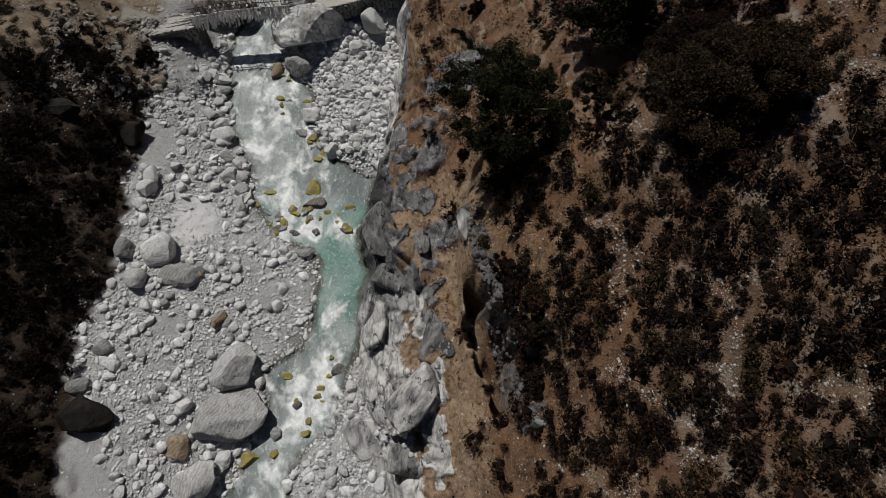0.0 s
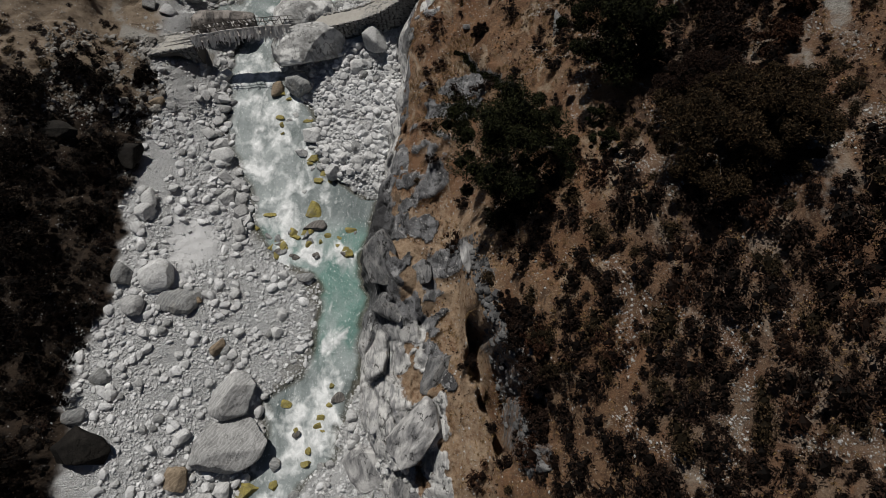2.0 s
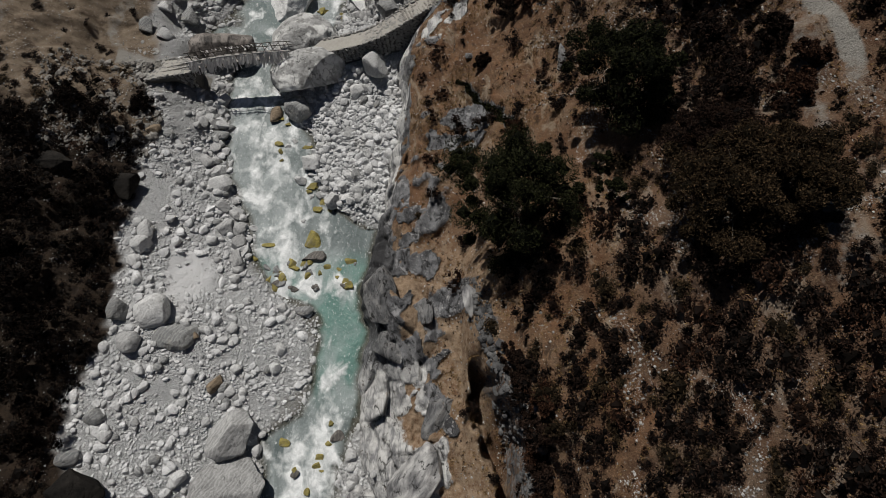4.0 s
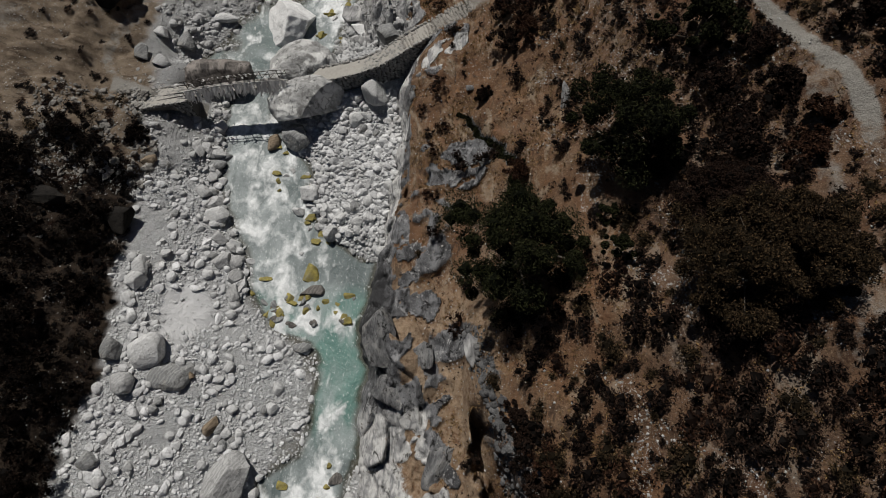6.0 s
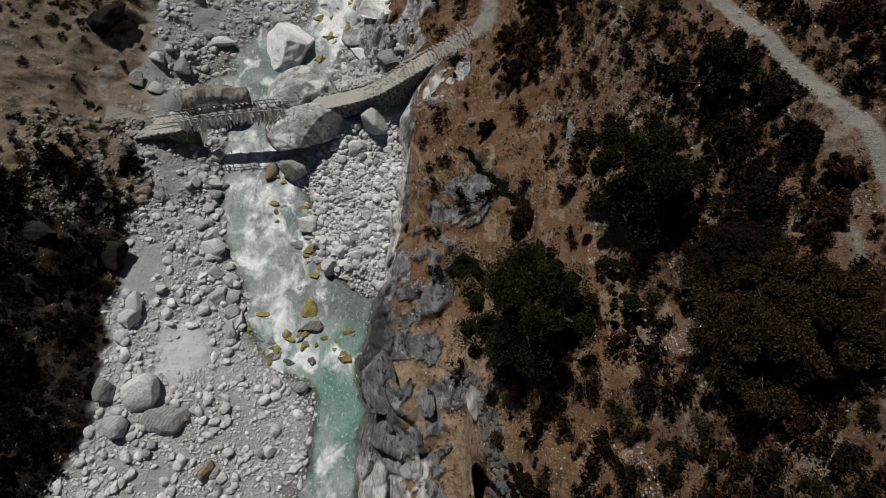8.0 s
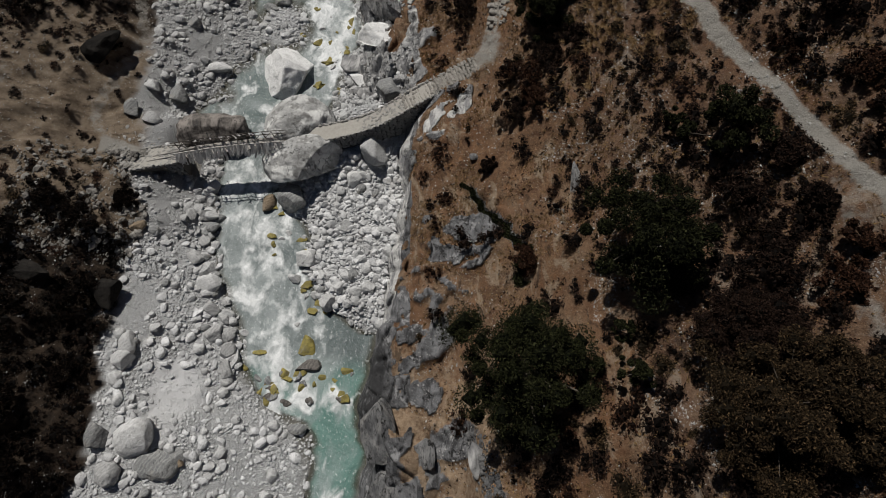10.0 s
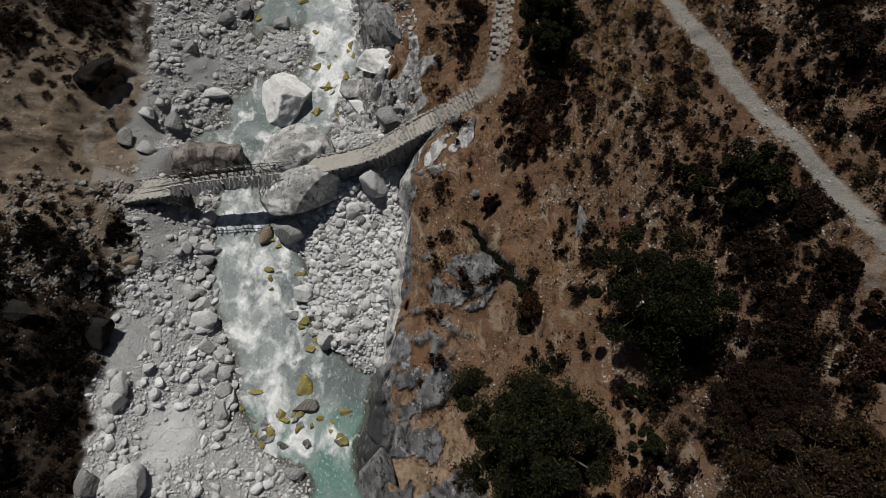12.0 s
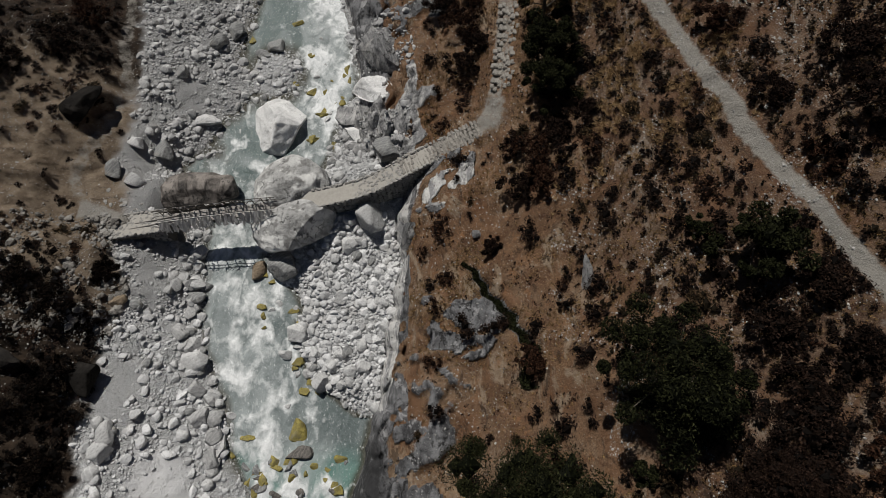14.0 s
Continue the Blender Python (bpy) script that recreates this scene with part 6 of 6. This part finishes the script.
def steps(count, a, b, wide, label, tread=0.36, ragged=0.0):
    a, b = Vector(a), Vector(b)
    d = b - a
    turn = math.degrees(math.atan2(d.y, d.x))
    root = tagged(new("stone_steps"), label, "steps")
    rnd = random.Random(count)
    for k in range(count):
        c = a + d * ((k + 0.5) / count)
        n = Vector((-d.y, d.x, 0)).normalized()
        c = c + n * rnd.uniform(-ragged, ragged)
        for j in range(5):
            bm = bmesh.new()
            box(bm, Matrix.Identity(4), (tread * rnd.uniform(0.65, 0.95), wide / 5 * rnd.uniform(0.9, 1.5), 0.24), 0.07)
            ob = part("step_stone", bm, STEP_STONE, root)
            at = c + n * wide * ((j - 2) / 5 + rnd.uniform(-0.03, 0.03)) + d.normalized() * rnd.uniform(-0.08 - 0.6 * ragged, 0.08 + 0.6 * ragged)
            at.z = max(at.z - 0.3 * ragged, float(land(at.x, at.y)) - 0.02)
            ob.matrix_world = Matrix.Translation(at + Vector((0, 0, rnd.uniform(-0.07, 0.0)))) @ pose(0, 0, 0, rnd.uniform(-6, 6), rnd.uniform(-6, 6), turn + rnd.uniform(-12, 12))


steps(22, (-4.4, 40.9, 5.25), (2.3, 43.4, float(land(2.3, 43.4)) + 0.05), 1.9, "uneven grey stone steps up from the causeway")
steps(7, (3.8, 46.2, float(land(3.8, 46.2)) + 0.05), (4.4, 50.0, float(land(4.4, 50.0)) + 0.05), 1.7, "flat grey stone steps in the hillside trail", 0.62, 0.3)
steps(7, (4.4, 50.4, float(land(4.4, 50.4)) + 0.05), (4.9, 54.6, float(land(4.9, 54.6)) + 0.05), 1.6, "flat grey stone steps in the hillside trail", 0.62, 0.3)


def build_paving():
    """Flat stones trodden into the upper half of the causeway and the landing of the bridge."""
    root = tagged(new("cobbled_tread"), "flat pale cobbles trodden into the path at the bridge", "paving")
    rnd = random.Random(9)
    line = [(-8.6, 39.4, 3.95), (-7.2, 39.75, 4.25), (-5.6, 40.35, 4.75), (-4.2, 40.9, 5.3)]
    for a, b in zip(line, line[1:]):
        a, b = Vector(a), Vector(b)
        n = Vector((a.y - b.y, b.x - a.x, 0)).normalized()
        for k in range(34):
            c = a.lerp(b, rnd.random()) + n * rnd.uniform(-0.76, 0.76)
            ob = new("cobble", WALL_MESHES[rnd.randrange(8)])
            ob.parent = root
            s = rnd.uniform(0.5, 0.95)
            ob.matrix_world = Matrix.Translation(c + Vector((0, 0, 0.05))) @ pose(0, 0, 0, 0, 0, rnd.uniform(0, 360)) @ Matrix.Diagonal((s, s * 1.2, s * 0.55, 1))

    # the landing of the bridge, a fan of pale cobbles
    for k in range(170):
        s, side = rnd.uniform(-5.2, 0.6), rnd.gauss(0, 1) * 0.75
        p = BRIDGE_A + along * s + across * (side * (1 + max(0.0, -s) * 0.12) + 0.1 - 0.1 * s)
        if s > -4.4 and abs(side) < 1.0:
            high = 3.36 + 0.09 * s
        else:
            high = float(land(p.x, p.y)) + 0.03
        ob = new("cobble", WALL_MESHES[rnd.randrange(8)])
        ob.parent = root
        size = rnd.uniform(0.6, 1.25)
        ob.matrix_world = Matrix.Translation((p.x, p.y, high)) @ pose(0, 0, 0, rnd.uniform(-8, 8), rnd.uniform(-8, 8), rnd.uniform(0, 360)) @ Matrix.Diagonal((size, size * 1.2, size * 0.7, 1))


build_paving()
